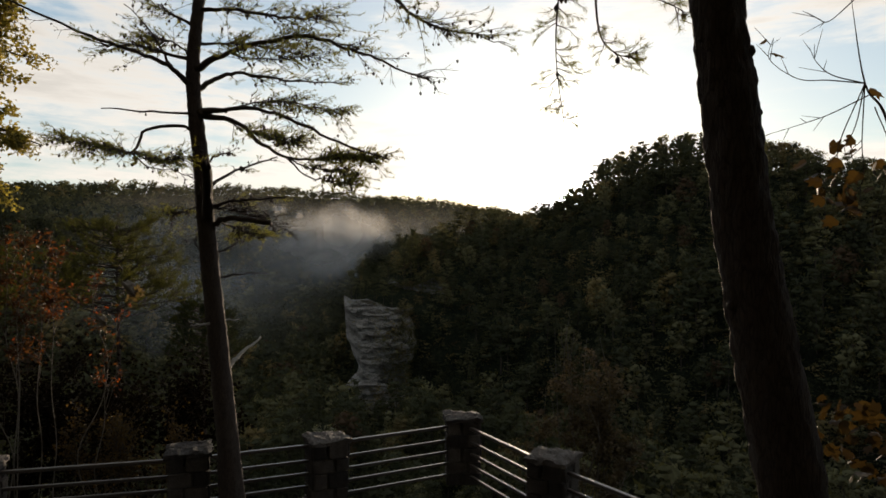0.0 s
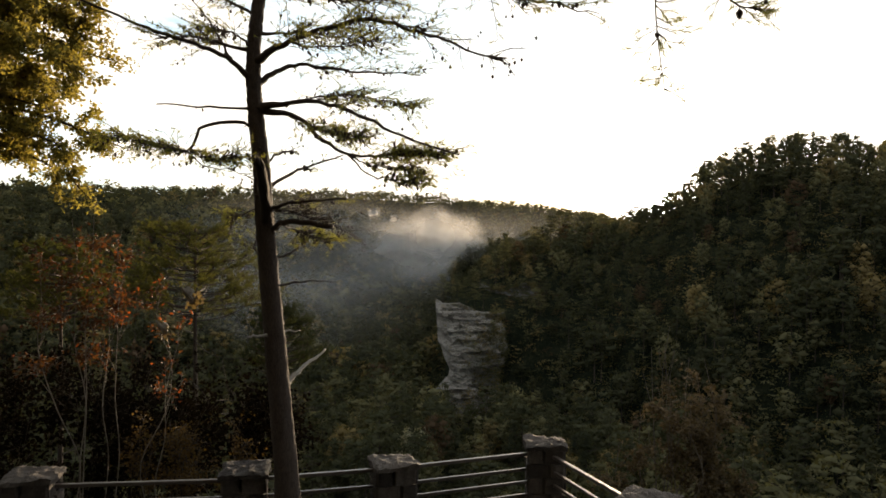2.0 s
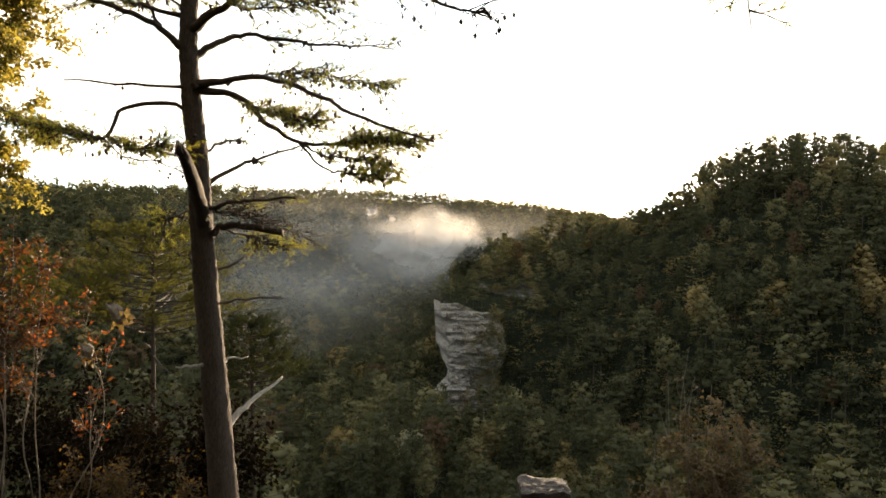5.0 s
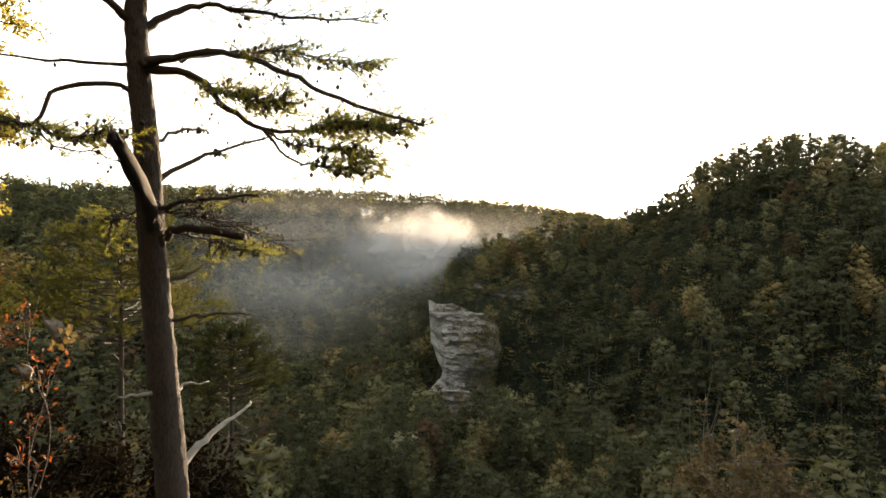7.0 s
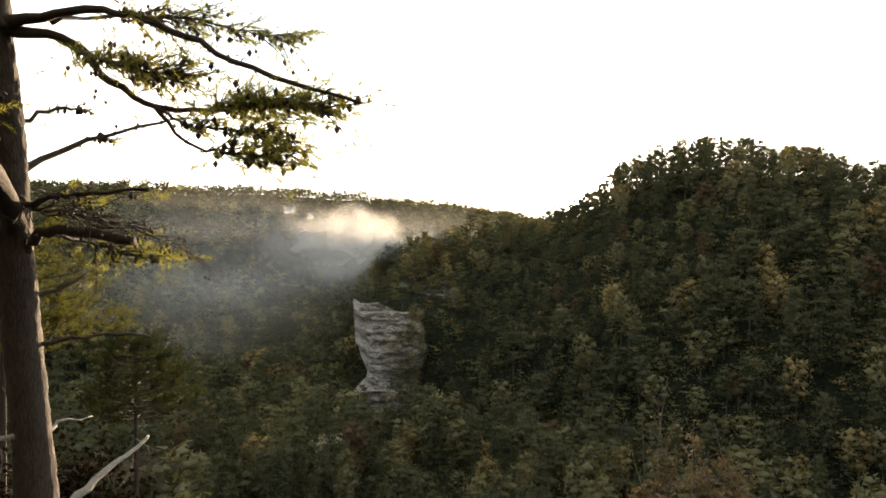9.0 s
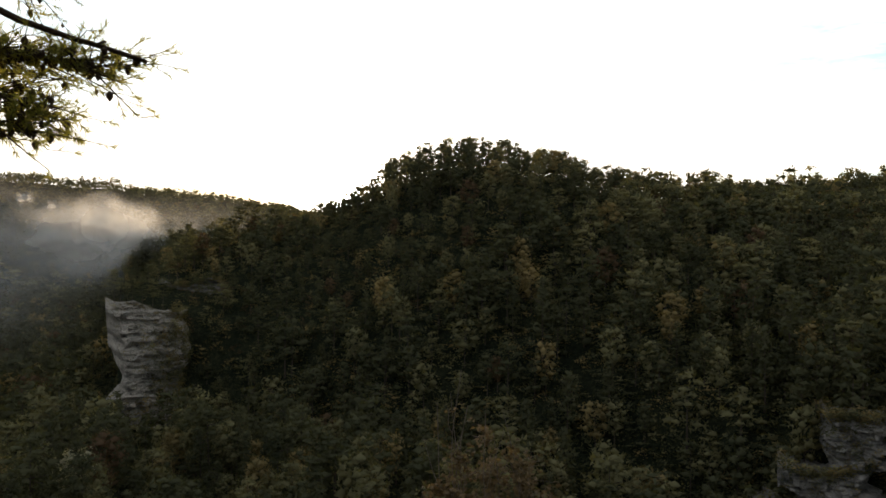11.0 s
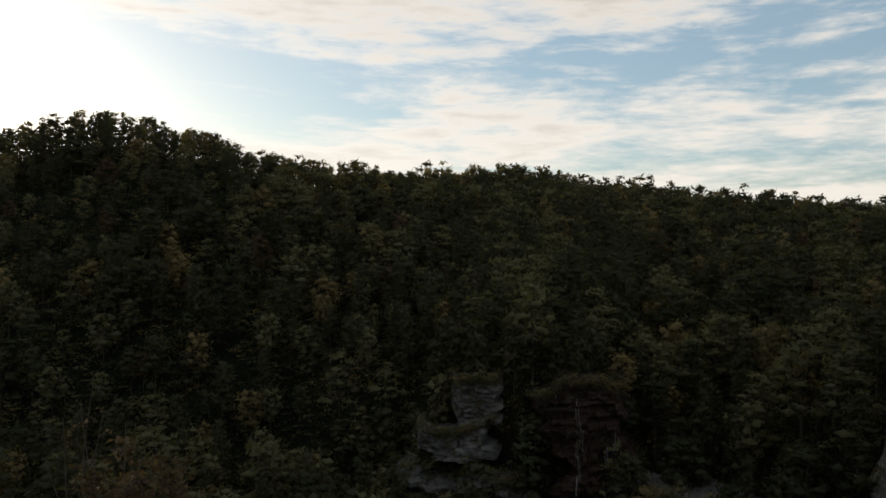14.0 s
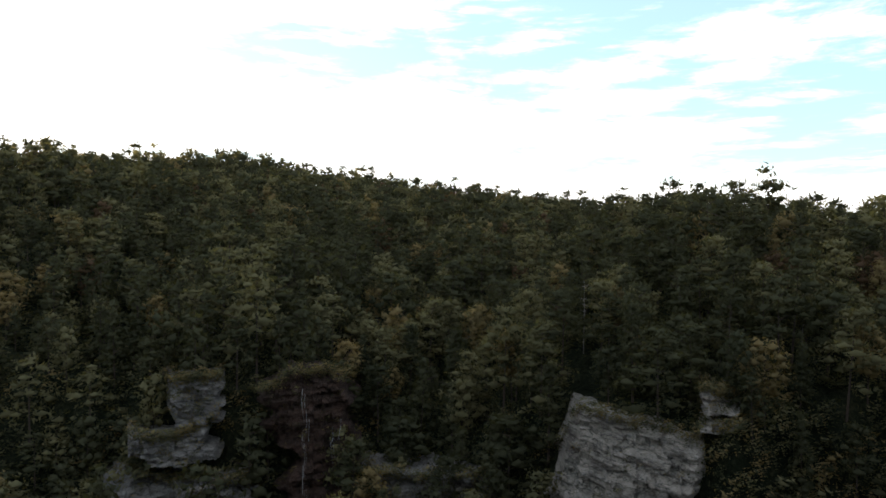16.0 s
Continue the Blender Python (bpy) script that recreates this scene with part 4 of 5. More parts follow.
def build_rails():
    for n in range(len(PILLARS) - 1):
        a, b = Vector((*PILLARS[n][:2], FLOOR_Z)), Vector((*PILLARS[n + 1][:2], FLOOR_Z))
        along = (b - a).normalized()
        across = Vector((-along.y, along.x, 0))
        panel = thing("rail_panel", "dark brown steel railing of five flat bars", "railing", "railing panels", at=(a + b) / 2)
        half = (b - a).length / 2 - 0.20
        for k in range(5):
            z = 0.14 + 0.185 * k + (0.035 if k == 4 else 0.0)
            w, t = (0.025, 0.020) if k < 4 else (0.032, 0.022)
            geo = Geo()
            pts = []
            bevel = 0.005
            ring = [(-w, -t + bevel), (-w + bevel, -t), (w - bevel, -t), (w, -t + bevel), (w, t - bevel), (w - bevel, t), (-w + bevel, t), (-w, t - bevel)]
            for s in (-half, half):
                pts += [along * s + across * q + Vector((0, 0, z + p)) for q, p in ring]
            geo.add(pts, [(i, (i + 1) % 8, 8 + (i + 1) % 8, 8 + i) for i in range(8)] + [tuple(range(7, -1, -1)), tuple(range(8, 16))])
            part("rail", geo, STEEL, panel)
        for s in (-half + 0.02, half - 0.02):
            geo = Geo()
            base = along * s
            geo.add([base + along * p + across * q + Vector((0, 0, z)) for z in (0.06, 0.95) for p, q in ((-0.006, -0.02), (0.006, -0.02), (0.006, 0.02), (-0.006, 0.02))],
                    [(0, 1, 5, 4), (1, 2, 6, 5), (2, 3, 7, 6), (3, 0, 4, 7), (4, 5, 6, 7), (3, 2, 1, 0)])
            part("end_strap", geo, STEEL, panel)


build_pillars()
build_rails()


# ---- pines and shrubs of the overlook ----
def point_on(line, s):
    i = min(len(line) - 2, int(s * (len(line) - 1)))
    return line[i].lerp(line[i + 1], s * (len(line) - 1) - i), (line[i + 1] - line[i]).normalized()


def needle_bough(rng, wood, green, cones, line, start, reach, twigs, droop=0.0, needle=0.050, cone_share=0.5, end=0.93, flat=0.35, fan=0.075, thick=0.0026):
    """Side twigs that fan out flat, each spur ending in a rosette of needles."""
    for _ in range(twigs):
        base, along = point_on(line, start + (end - start) * rng.random())
        way = aside(rng, along, 0.6, 2.0)
        way.z = way.z * flat - droop + 0.04
        way.normalize()
        long = reach * rng.uniform(0.35, 1.0)
        bend = Vector((rng.gauss(0, 0.15), rng.gauss(0, 0.15), rng.uniform(-0.15, 0.12))) * long
        twig = smooth_line([base, base + way * long * 0.5 + bend * 0.4, base + way * long + bend], 4)
        tube(wood, twig, 0.0055, 0.002, 3, cap=False)
        spurs = max(3, int(long / fan))
        for k in range(spurs):
            at, heading = point_on(twig, 0.3 + 0.7 * k / (spurs - 1))
            sway = aside(rng, heading, 0.3, 1.3)
            sway.z *= 0.5
            sway = sway.normalized() * rng.uniform(0.04, 0.13)
            tip = at + sway
            if thick < 0.003:
                tube(wood, [at, tip], 0.0022, 0.0014, 3, cap=False)
            tuft(green, rng, tip, sway.normalized(), needle, 13, thick)
            tuft(green, rng, at.lerp(tip, 0.5), sway.normalized(), needle, 5, thick)
        for _ in range(2 if cones is not None and rng.random() < cone_share else 0):
            cone(cones, rng, point_on(twig, rng.random())[0], rng.uniform(0.03, 0.05))


def bare_twigs(rng, wood, cones, line, start, count, reach, end=1.0):
    """Dead leafless twigs, forked, with old cones."""
    for _ in range(count):
        base, along = point_on(line, start + (end - start) * rng.random())
        way = aside(rng, along, 0.3, 1.2)
        way.z *= 0.6
        long = reach * rng.uniform(0.4, 1.0)
        twig = smooth_line([base, base + way * long * 0.5 + Vector((0, 0, rng.gauss(0, 0.05) * long)), base + way * long + Vector((rng.gauss(0, 0.1), rng.gauss(0, 0.1), rng.gauss(-0.08, 0.1))) * long], 4)
        tube(wood, twig, 0.006, 0.002, 3, cap=False)
        for _ in range(3):
            at, heading = point_on(twig, rng.uniform(0.3, 0.95))
            tip = at + aside(rng, heading, 0.4, 1.2) * long * rng.uniform(0.2, 0.45)
            tube(wood, [at, tip], 0.003, 0.0014, 3, cap=False)
            if rng.random() < 0.3:
                cone(cones, rng, tip, rng.uniform(0.025, 0.04))


# limbs of the overlook pine: points, radii, twigs (count, start, reach), dead or alive
PINE_TRUNK = [(-2.80, 9.5, -0.3), (-2.87, 9.5, 0.71), (-2.97, 9.5, 1.78), (-3.08, 9.5, 2.86), (-3.19, 9.5, 3.95), (-3.25, 9.5, 4.75), (-3.33, 9.5, 5.42),
              (-3.36, 9.5, 6.11), (-3.29, 9.5, 6.86), (-3.2, 9.55, 8.0), (-3.25, 9.6, 9.6)]
PINE_LIMBS = [
    ([(-3.36, 9.5, 5.75), (-3.57, 9.32, 5.97), (-3.87, 9.14, 6.10), (-4.36, 8.96, 6.25), (-4.88, 8.78, 6.46), (-5.6, 8.6, 6.76)], 0.045, 0.012, (4, 0.2, 0.15)),
    ([(-3.36, 9.5, 6.13), (-3.78, 9.33, 6.20), (-3.97, 9.17, 6.23), (-4.38, 9.0, 6.18)], 0.03, 0.008, (26, 0.25, 0.45)),
    ([(-3.62, 9.4, 6.0), (-3.75, 9.42, 6.25), (-3.93, 9.5, 6.52), (-4.33, 9.6, 6.93)], 0.022, 0.007, (8, 0.2, 0.3)),
    ([(-3.32, 9.5, 6.58), (-3.71, 9.7, 6.81), (-3.95, 9.9, 7.02)], 0.028, 0.01, (14, 0.2, 0.4)),
    ([(-3.29, 9.5, 6.80), (-2.83, 9.38, 6.77), (-2.23, 9.25, 6.64), (-1.83, 9.12, 6.57), (-1.52, 9.0, 6.58)], 0.035, 0.01, (46, 0.15, 0.5)),
    ([(-3.36, 9.5, 6.0), (-2.77, 9.21, 6.16), (-2.14, 8.93, 6.23), (-1.65, 8.64, 6.19), (-1.16, 8.36, 5.97), (-0.77, 8.07, 5.77), (-0.38, 7.79, 5.53), (-0.17, 7.5, 5.41)], 0.045, 0.006, (50, 0.08, 0.5, 0.62)),
    ([(-3.34, 9.5, 5.70), (-3.12, 9.66, 5.92), (-2.86, 9.82, 6.03), (-2.43, 9.98, 6.0), (-1.98, 10.14, 5.99), (-1.37, 10.3, 6.0)], 0.045, 0.008, (22, 0.3, 0.4)),
    ([(-3.33, 9.45, 5.41), (-3.76, 9.15, 5.37), (-4.32, 8.9, 5.37)], 0.024, 0.008, (0, 0, 0)),
    ([(-3.31, 9.5, 5.08), (-3.43, 9.38, 5.22), (-3.84, 9.15, 5.14), (-3.97, 9.08, 4.86), (-4.21, 9.0, 4.88), (-4.58, 8.97, 4.95), (-4.84, 8.95, 5.04)], 0.032, 0.007, (84, 0.52, 0.30, 1.0, 0.10)),
    ([(-3.97, 9.08, 4.87), (-3.85, 9.08, 4.76), (-3.6, 9.1, 4.74), (-3.4, 9.1, 4.78)], 0.015, 0.005, (52, 0.0, 0.32, 1.0, 0.06)),
    ([(-4.0, 9.05, 4.82), (-3.75, 9.1, 4.64), (-3.45, 9.15, 4.60), (-3.22, 9.2, 4.50)], 0.010, 0.004, (3, 0.2, 0.2, 1.0, 0.12)),
    ([(-3.33, 9.5, 5.42), (-2.66, 9.24, 5.43), (-2.21, 8.98, 5.34), (-1.72, 8.72, 5.11), (-1.13, 8.46, 4.83), (-0.61, 8.2, 4.63)], 0.045, 0.010, (5, 0.3, 0.3, 0.6)),
    ([(-3.30, 9.5, 5.40), (-2.69, 9.32, 5.25), (-2.4, 9.14, 4.99), (-1.99, 8.96, 4.75), (-1.55, 8.84, 4.72), (-1.19, 8.72, 4.75), (-0.88, 8.6, 4.68)], 0.040, 0.007, (84, 0.62, 0.30, 1.0)),
    ([(-1.99, 8.95, 4.75), (-1.64, 8.7, 4.47), (-1.3, 8.6, 4.42), (-1.05, 8.55, 4.39)], 0.014, 0.005, (34, 0.45, 0.25, 1.0)),
    ([(-1.95, 8.93, 4.74), (-1.72, 8.75, 4.62), (-1.35, 8.62, 4.55), (-1.0, 8.5, 4.47)], 0.012, 0.004, (34, 0.25, 0.24, 1.0)),
    ([(-2.69, 9.31, 5.24), (-2.4, 9.15, 5.08), (-2.1, 9.05, 5.0), (-1.88, 9.0, 4.96)], 0.014, 0.005, (60, 0.2, 0.32, 1.0, 0.05)),
    ([(-2.9, 9.42, 5.43), (-2.75, 9.9, 5.62), (-2.3, 10.3, 5.74), (-1.9, 10.45, 5.68), (-1.5, 10.45, 5.58)], 0.018, 0.005, (80, 0.25, 0.36, 1.0, 0.06)),
    ([(-2.77, 9.21, 6.16), (-2.5, 9.0, 6.02), (-2.0, 8.8, 5.95), (-1.6, 8.7, 5.98)], 0.016, 0.005, (30, 0.1, 0.45)),
    ([(-3.3, 9.5, 6.35), (-2.9, 9.8, 6.45), (-2.4, 9.9, 6.4), (-1.9, 9.9, 6.3)], 0.022, 0.007, (40, 0.1, 0.5)),
    ([(-2.9, 9.40, 5.33), (-2.65, 9.6, 5.2), (-2.3, 9.75, 5.22)], 0.012, 0.005, (12, 0.2, 0.35)),
    ([(-3.4, 9.45, 6.2), (-3.7, 9.6, 6.42), (-4.05, 9.7, 6.45)], 0.018, 0.006, (24, 0.2, 0.4)),
    ([(-3.22, 9.5, 4.2), (-3.55, 9.7, 4.1), (-3.75, 9.8, 4.05)], 0.014, 0.005, (12, 0.3, 0.3)),
    ([(-3.25, 9.5, 4.73), (-3.1, 9.85, 4.91), (-3.05, 10.2, 4.97)], 0.022, 0.010, (2, 0.5, 0.2)),
    ([(-3.22, 9.5, 4.36), (-2.93, 9.95, 4.69), (-2.44, 10.4, 4.94)], 0.035, 0.012, (3, 0.3, 0.2)),
    ([(-3.21, 9.5, 4.11), (-2.85, 9.3, 4.21), (-2.55, 9.2, 4.23), (-2.01, 8.9, 4.24)], 0.032, 0.012, (6, 0.3, 0.3)),
    ([(-3.17, 9.5, 3.80), (-3.0, 9.45, 3.96), (-2.76, 9.4, 4.0), (-2.25, 9.3, 3.93)], 0.05, 0.040, (0, 0, 0)),
    ([(-3.20, 9.5, 4.0), (-3.12, 10.1, 3.95), (-3.0, 10.6, 3.86), (-2.86, 11.05, 3.76)], 0.024, 0.007, (44, 0.45, 0.36, 1.0)),
    ([(-3.18, 9.5, 4.16), (-2.85, 9.8, 4.12), (-2.5, 10.1, 3.98), (-2.2, 10.3, 3.82)], 0.018, 0.004, (1, 0.4, 0.2)),
    ([(-3.2, 9.45, 4.3), (-2.95, 9.4, 4.12), (-2.7, 9.35, 4.1), (-2.45, 9.3, 4.0)], 0.013, 0.004, (1, 0.4, 0.2)),
    ([(-3.15, 9.5, 3.52), (-3.0, 9.7, 3.58), (-2.86, 9.9, 3.70)], 0.024, 0.013, (0, 0, 0)),
    ([(-3.12, 9.5, 3.18), (-2.68, 9.65, 3.26), (-2.39, 9.8, 3.25)], 0.020, 0.008, (0, 0, 0)),
    ([(-3.14, 9.5, 3.35), (-3.36, 9.6, 3.66), (-3.33, 9.7, 3.81)], 0.020, 0.008, (3, 0.4, 0.15)),
    ([(-3.3, 9.5, 7.3), (-3.9, 9.2, 7.6), (-4.6, 8.9, 7.7)], 0.03, 0.008, (16, 0.3, 0.4)),
    ([(-3.25, 9.5, 7.5), (-2.4, 9.1, 7.7), (-1.4, 8.3, 7.2), (-0.6, 7.4, 6.3), (-0.2, 7.0, 5.85), (0.27, 7.0, 5.72), (0.65, 7.0, 5.62)], 0.04, 0.005, (34, 0.35, 0.4)),
    ([(-3.2, 9.55, 8.2), (-2.6, 10.2, 8.5), (-2.0, 10.6, 8.5)], 0.03, 0.008, (20, 0.3, 0.4)),
    ([(-3.22, 9.6, 8.8), (-3.9, 10.0, 9.2), (-4.4, 10.3, 9.2)], 0.025, 0.008, (20, 0.3, 0.4)),
]
PINE_DEAD = [([(-2.98, 9.5, 1.85), (-2.92, 10.0, 2.06), (-2.85, 10.4, 2.14), (-2.77, 10.75, 2.24)], 0.036, 0.018),
             ([(-3.08, 9.45, 2.57), (-3.2, 9.3, 2.6), (-3.28, 9.2, 2.585)], 0.025, 0.012),
             ([(-3.05, 9.5, 2.56), (-2.98, 9.75, 2.60), (-2.90, 10.0, 2.585)], 0.018, 0.008)]


def build_pine():
    rng = random.Random(21)
    pine = thing("overlook_pine", "tall thin pine with bare lower limbs and sparse needles", "pine tree")
    trunk = Geo()
    bark_trunk(trunk, smooth_line(PINE_TRUNK, 26), 0.155, 0.06, 36, 0.055, 0.012, 0.06)
    part("trunk", trunk, PINE_BARK, pine, "brown scaly pine trunk", True)
    for points, r0, r1, (twigs, start, reach, *end) in PINE_LIMBS:
        line = [p + Vector((rng.gauss(0, 0.008), rng.gauss(0, 0.008), rng.gauss(0, 0.008))) for p in smooth_line(points, 5)]
        wood, green, cones = Geo(), Geo(), Geo()
        tube(wood, line, r0 * 0.8, r1 * 0.8, 8, 0.3, r0 * 0.5)
        # short broken spurs
        for _ in range(3):
            i = rng.randrange(1, len(line) - 1)
            way = aside(rng, (line[i + 1] - line[i]).normalized(), 0.6, 1.4)
            tube(wood, [line[i], line[i] + way * rng.uniform(0.04, 0.12)], 0.006, 0.003, 5)
        if twigs == 1:
            bare_twigs(rng, wood, cones, line, 0.15, 22, 0.48)
        elif twigs:
            needle_bough(rng, wood, green, cones, line, start, reach * 1.2, int(twigs * 1.15), end[1] if len(end) > 1 else 0.0, cone_share=0.6, end=end[0] if end else 0.97)
        bare_twigs(rng, wood, cones, line, 0.35, 7 if twigs else 1, 0.36 if twigs else 0.12)
        if r1 == 0.006:
            bare_twigs(rng, wood, cones, line, 0.6, 16, 0.5)
        limb = part("limb", wood, TWIG_BARK, pine, "", True)
        if green.faces:
            tagged(part("needles", green, NEEDLES, limb, "short green needle tufts"), kind="stuff")
        if cones.faces:
            tagged(part("pine_cone", cones, CONE, limb, "small dark cones"), kind="stuff")
    for points, r0, r1 in PINE_DEAD:
        geo = Geo()
        tube(geo, [p + Vector((rng.gauss(0, 0.012), rng.gauss(0, 0.012), rng.gauss(0, 0.012))) for p in smooth_line(points, 5)], r0, r1 * 0.7, 9, 0.6)
        part("dead_stub", geo, DEAD_WOOD, pine, "pale weathered dead stub", True)
    for x, y, z, size in ((-3.08, 10.1, 4.95, 0.032), (-2.86, 10.05, 4.73, 0.036), (-3.22, 9.42, 5.42, 0.045), (-3.2, 9.36, 4.9, 0.03)):
        geo = Geo()
        tube(geo, smooth_line([Vector((x, y, z)) + Vector((rng.gauss(0, 0.3), rng.gauss(0, 0.3), 0.5 * k - 0.5)) * size * 1.6 for k in range(3)], 4), size * 0.7, size * 0.55, 8, 0.7)
        part("burl", geo, PINE_BARK, pine, "knotty swollen burl", True)
    snag = Geo()
    tube(snag, smooth_line([(-3.16, 9.5, 3.98), (-3.05, 9.15, 4.24), (-2.9, 8.7, 4.42), (-2.78, 8.3, 4.58)], 5), 0.075, 0.05, 11, 0.3)
    for _ in range(7):
        at = Vector((-2.78, 8.3, 4.58)) + Vector((rng.gauss(0, 0.022), rng.gauss(0, 0.022), -0.03))
        tube(snag, [at, at + Vector((rng.gauss(0.01, 0.02), rng.gauss(-0.03, 0.02), rng.uniform(0.06, 0.14)))], 0.02, 0.003, 5, 0.3)
    part("broken_limb", snag, PINE_BARK, pine, "thick snapped-off limb with torn end", True)


build_pine()


def build_near_pine():
    """The trunk close beside the way, with a drooping cone-laden bough."""
    rng = random.Random(8)
    pine = thing("leaning_pine", "leaning reddish-brown pine trunk with a drooping bough", "pine tree")
    trunk = Geo()
    line = smooth_line([(1.95, 3.0, -0.3), (1.72, 3.0, 1.2), (1.475, 3.0, 2.6), (1.36, 3.0, 3.22), (1.275, 3.0, 3.7), (1.21, 3.0, 4.27), (1.16, 3.0, 4.65), (1.05, 3.0, 6.0), (0.95, 3.1, 8.5)], 30)
    bark_trunk(trunk, line, 0.155, 0.09, 56, 0.05, 0.013, 0.06)
    # knots where boughs broke off
    for x, z, side in ((1.21, 4.47, -1), (1.17, 4.42, 1), (1.2, 4.16, 1), (1.33, 3.35, -1), (1.42, 2.95, -1)):
        at = Vector((x + side * 0.10, 2.97, z))
        tube(trunk, [at, at + Vector((side * 0.024, -0.005, 0.012)), at + Vector((side * 0.034, -0.006, 0.016))], 0.032, 0.016, 8, 0.4)
    part("trunk", trunk, PINE_BARK, pine, "reddish-brown scaly trunk", True)
    crown = crown_tris(rng, "pine", 2600, 0.035)[0]
    me = triangles_mesh("crown", crown * np.array((9.0, 9.0, 9.0)) + np.array((1.0, 2.6, 5.2)), [NEEDLES])
    top = new("crown", me)
    top.parent = pine
    boughs = [([(1.05, 3.0, 6.1), (0.95, 3.9, 6.45), (0.85, 4.7, 6.1), (0.82, 5.0, 5.4), (0.80, 5.0, 4.96), (0.86, 5.02, 4.48)], 0.014, 0.002, 22, 0.55, 0.13),
              ([(0.92, 4.3, 6.3), (1.05, 4.9, 5.7), (1.1, 5.0, 5.16), (1.22, 5.0, 4.98), (1.34, 5.0, 4.96)], 0.012, 0.003, 14, 0.45, 0.14),
              ([(1.1, 4.8, 5.75), (1.4, 5.0, 5.45), (1.7, 5.0, 5.28)], 0.01, 0.003, 10, 0.4, 0.14)]
    for points, r0, r1, twigs, start, reach in boughs:
        line = smooth_line(points, 6)
        wood, green, cones = Geo(), Geo(), Geo()
        tube(wood, line, r0, r1, 7, 0.15)
        needle_bough(rng, wood, green, cones, line, start, reach, twigs, 0.1, 0.062, 0.3, 1.0, 0.6, 0.06)
        limb = part("bough", wood, TWIG_BARK, pine, "", True)
        part("needles", green, NEEDLES, limb, "green needle tufts")
        tagged(part("pine_cone", cones, CONE, limb, "hanging dark cones"), kind="stuff")


build_near_pine()


def stem_set(rng, wood, base, tops, r0, bend=0.4):
    lines = []
    for top in tops:
        a, b = Vector(base), Vector(top)
        a = a + Vector((rng.gauss(0, 0.12), rng.gauss(0, 0.12), 0))
        off, points = Vector((0, 0, 0)), [a]
        for k in range(1, 7):
            off = off * 0.6 + Vector((rng.gauss(0, bend), rng.gauss(0, bend), rng.gauss(0, bend * 0.2))) * 0.32
            points.append(a.lerp(b, k / 7) + off)
        line = smooth_line(points + [b], 4)
        tube(wood, line, r0, r0 * 0.22, 6, 0.1)
        lines.append(line)
        for _ in range(5):
            i = rng.randrange(len(line) * 3 // 5, len(line) - 3)
            way = aside(rng, (line[i + 1] - line[i]).normalized(), 0.4, 0.9)
            way.z = abs(way.z) + 0.2
            long = min(2.6, (b - a).length) * rng.uniform(0.08, 0.2)
            fork = smooth_line([line[i], line[i] + way * long * 0.5, line[i] + way * long + Vector((rng.gauss(0, 0.06), rng.gauss(0, 0.06), 0.3 * long))], 4)
            tube(wood, fork, r0 * 0.4, r0 * 0.15, 5)
            lines.append(fork)
    return lines


def spray(rng, wood, leaves, lines, count, start, reach, leaf_size, per, broad=0.4, hang=0.0):
    """Twigs with leaves along the stems."""
    for _ in range(count):
        line = rng.choice(lines)
        s = start + (1 - start) * rng.random()
        i = min(len(line) - 2, int(s * (len(line) - 1)))
        base = line[i]
        way = aside(rng, (line[i + 1] - line[i]).normalized(), 0.6, 1.8)
        way.z = way.z * 0.7 + 0.1
        long = reach * rng.uniform(0.3, 1.0)
        twig = smooth_line([base, base + way * long * 0.5 + Vector((0, 0, 0.06 * long)), base + way * long + Vector((rng.gauss(0, 0.1) * long, rng.gauss(0, 0.1) * long, -hang * long))], 3)
        tube(wood, twig, 0.005, 0.0018, 3, cap=False)
        for k in range(per):
            at = twig[rng.randrange(1, len(twig))] + Vector((rng.gauss(0, 0.05), rng.gauss(0, 0.05), rng.gauss(0, 0.05))) * reach * 2
            leaf(leaves, rng, at, Vector((rng.gauss(0, 1), rng.gauss(0, 1), rng.gauss(-0.4, 0.7))), leaf_size * rng.uniform(0.7, 1.25), 0.2, broad)


def shrub(name, label, category, base, tops, r0, wood_mat, leaf_mat, count, start, reach, size, per, seed, broad=0.4, hang=0.1, leaf_label="", leafy=99):
    rng = random.Random(seed)
    bush = thing(name, label, category)
    wood, leaves = Geo(), Geo()
    lines = []
    for top in tops:
        stem = Geo()
        lines += stem_set(rng, stem, base, [top], r0)
        part("stem", stem, wood_mat, bush)
    spray(rng, wood, leaves, lines[:leafy], count, start, reach, size, per, broad, hang)
    tagged(part("twig", wood, wood_mat, bush), kind="stuff")
    tagged(part("leaves", leaves, leaf_mat, bush, leaf_label), kind="stuff")
    return bush


def base_on_ground(x, y, sink=0.1):
    return (x, y, ground_at(x, y) - sink)


shrub("red_leaf_sapling", "thin many-stemmed sapling with red autumn leaves", "sapling", base_on_ground(-6.6, 11.0),
      [(-7.4, 10.9, 3.8), (-7.0, 11.2, 4.1), (-6.5, 11.0, 4.15), (-6.1, 11.1, 3.95)], 0.015, PALE_TWIG, RED_LEAF, 300, 0.78, 0.45, 0.08, 5, 31, 0.25)
shrub("red_leaf_sapling", "slender forked sapling with a few red leaves", "sapling", base_on_ground(-5.6, 10.9),
      [(-5.7, 10.8, 3.75), (-5.2, 10.8, 3.3), (-4.6, 10.5, 2.95)], 0.013, PALE_TWIG, RED_LEAF, 70, 0.82, 0.35, 0.07, 4, 37, 0.25)
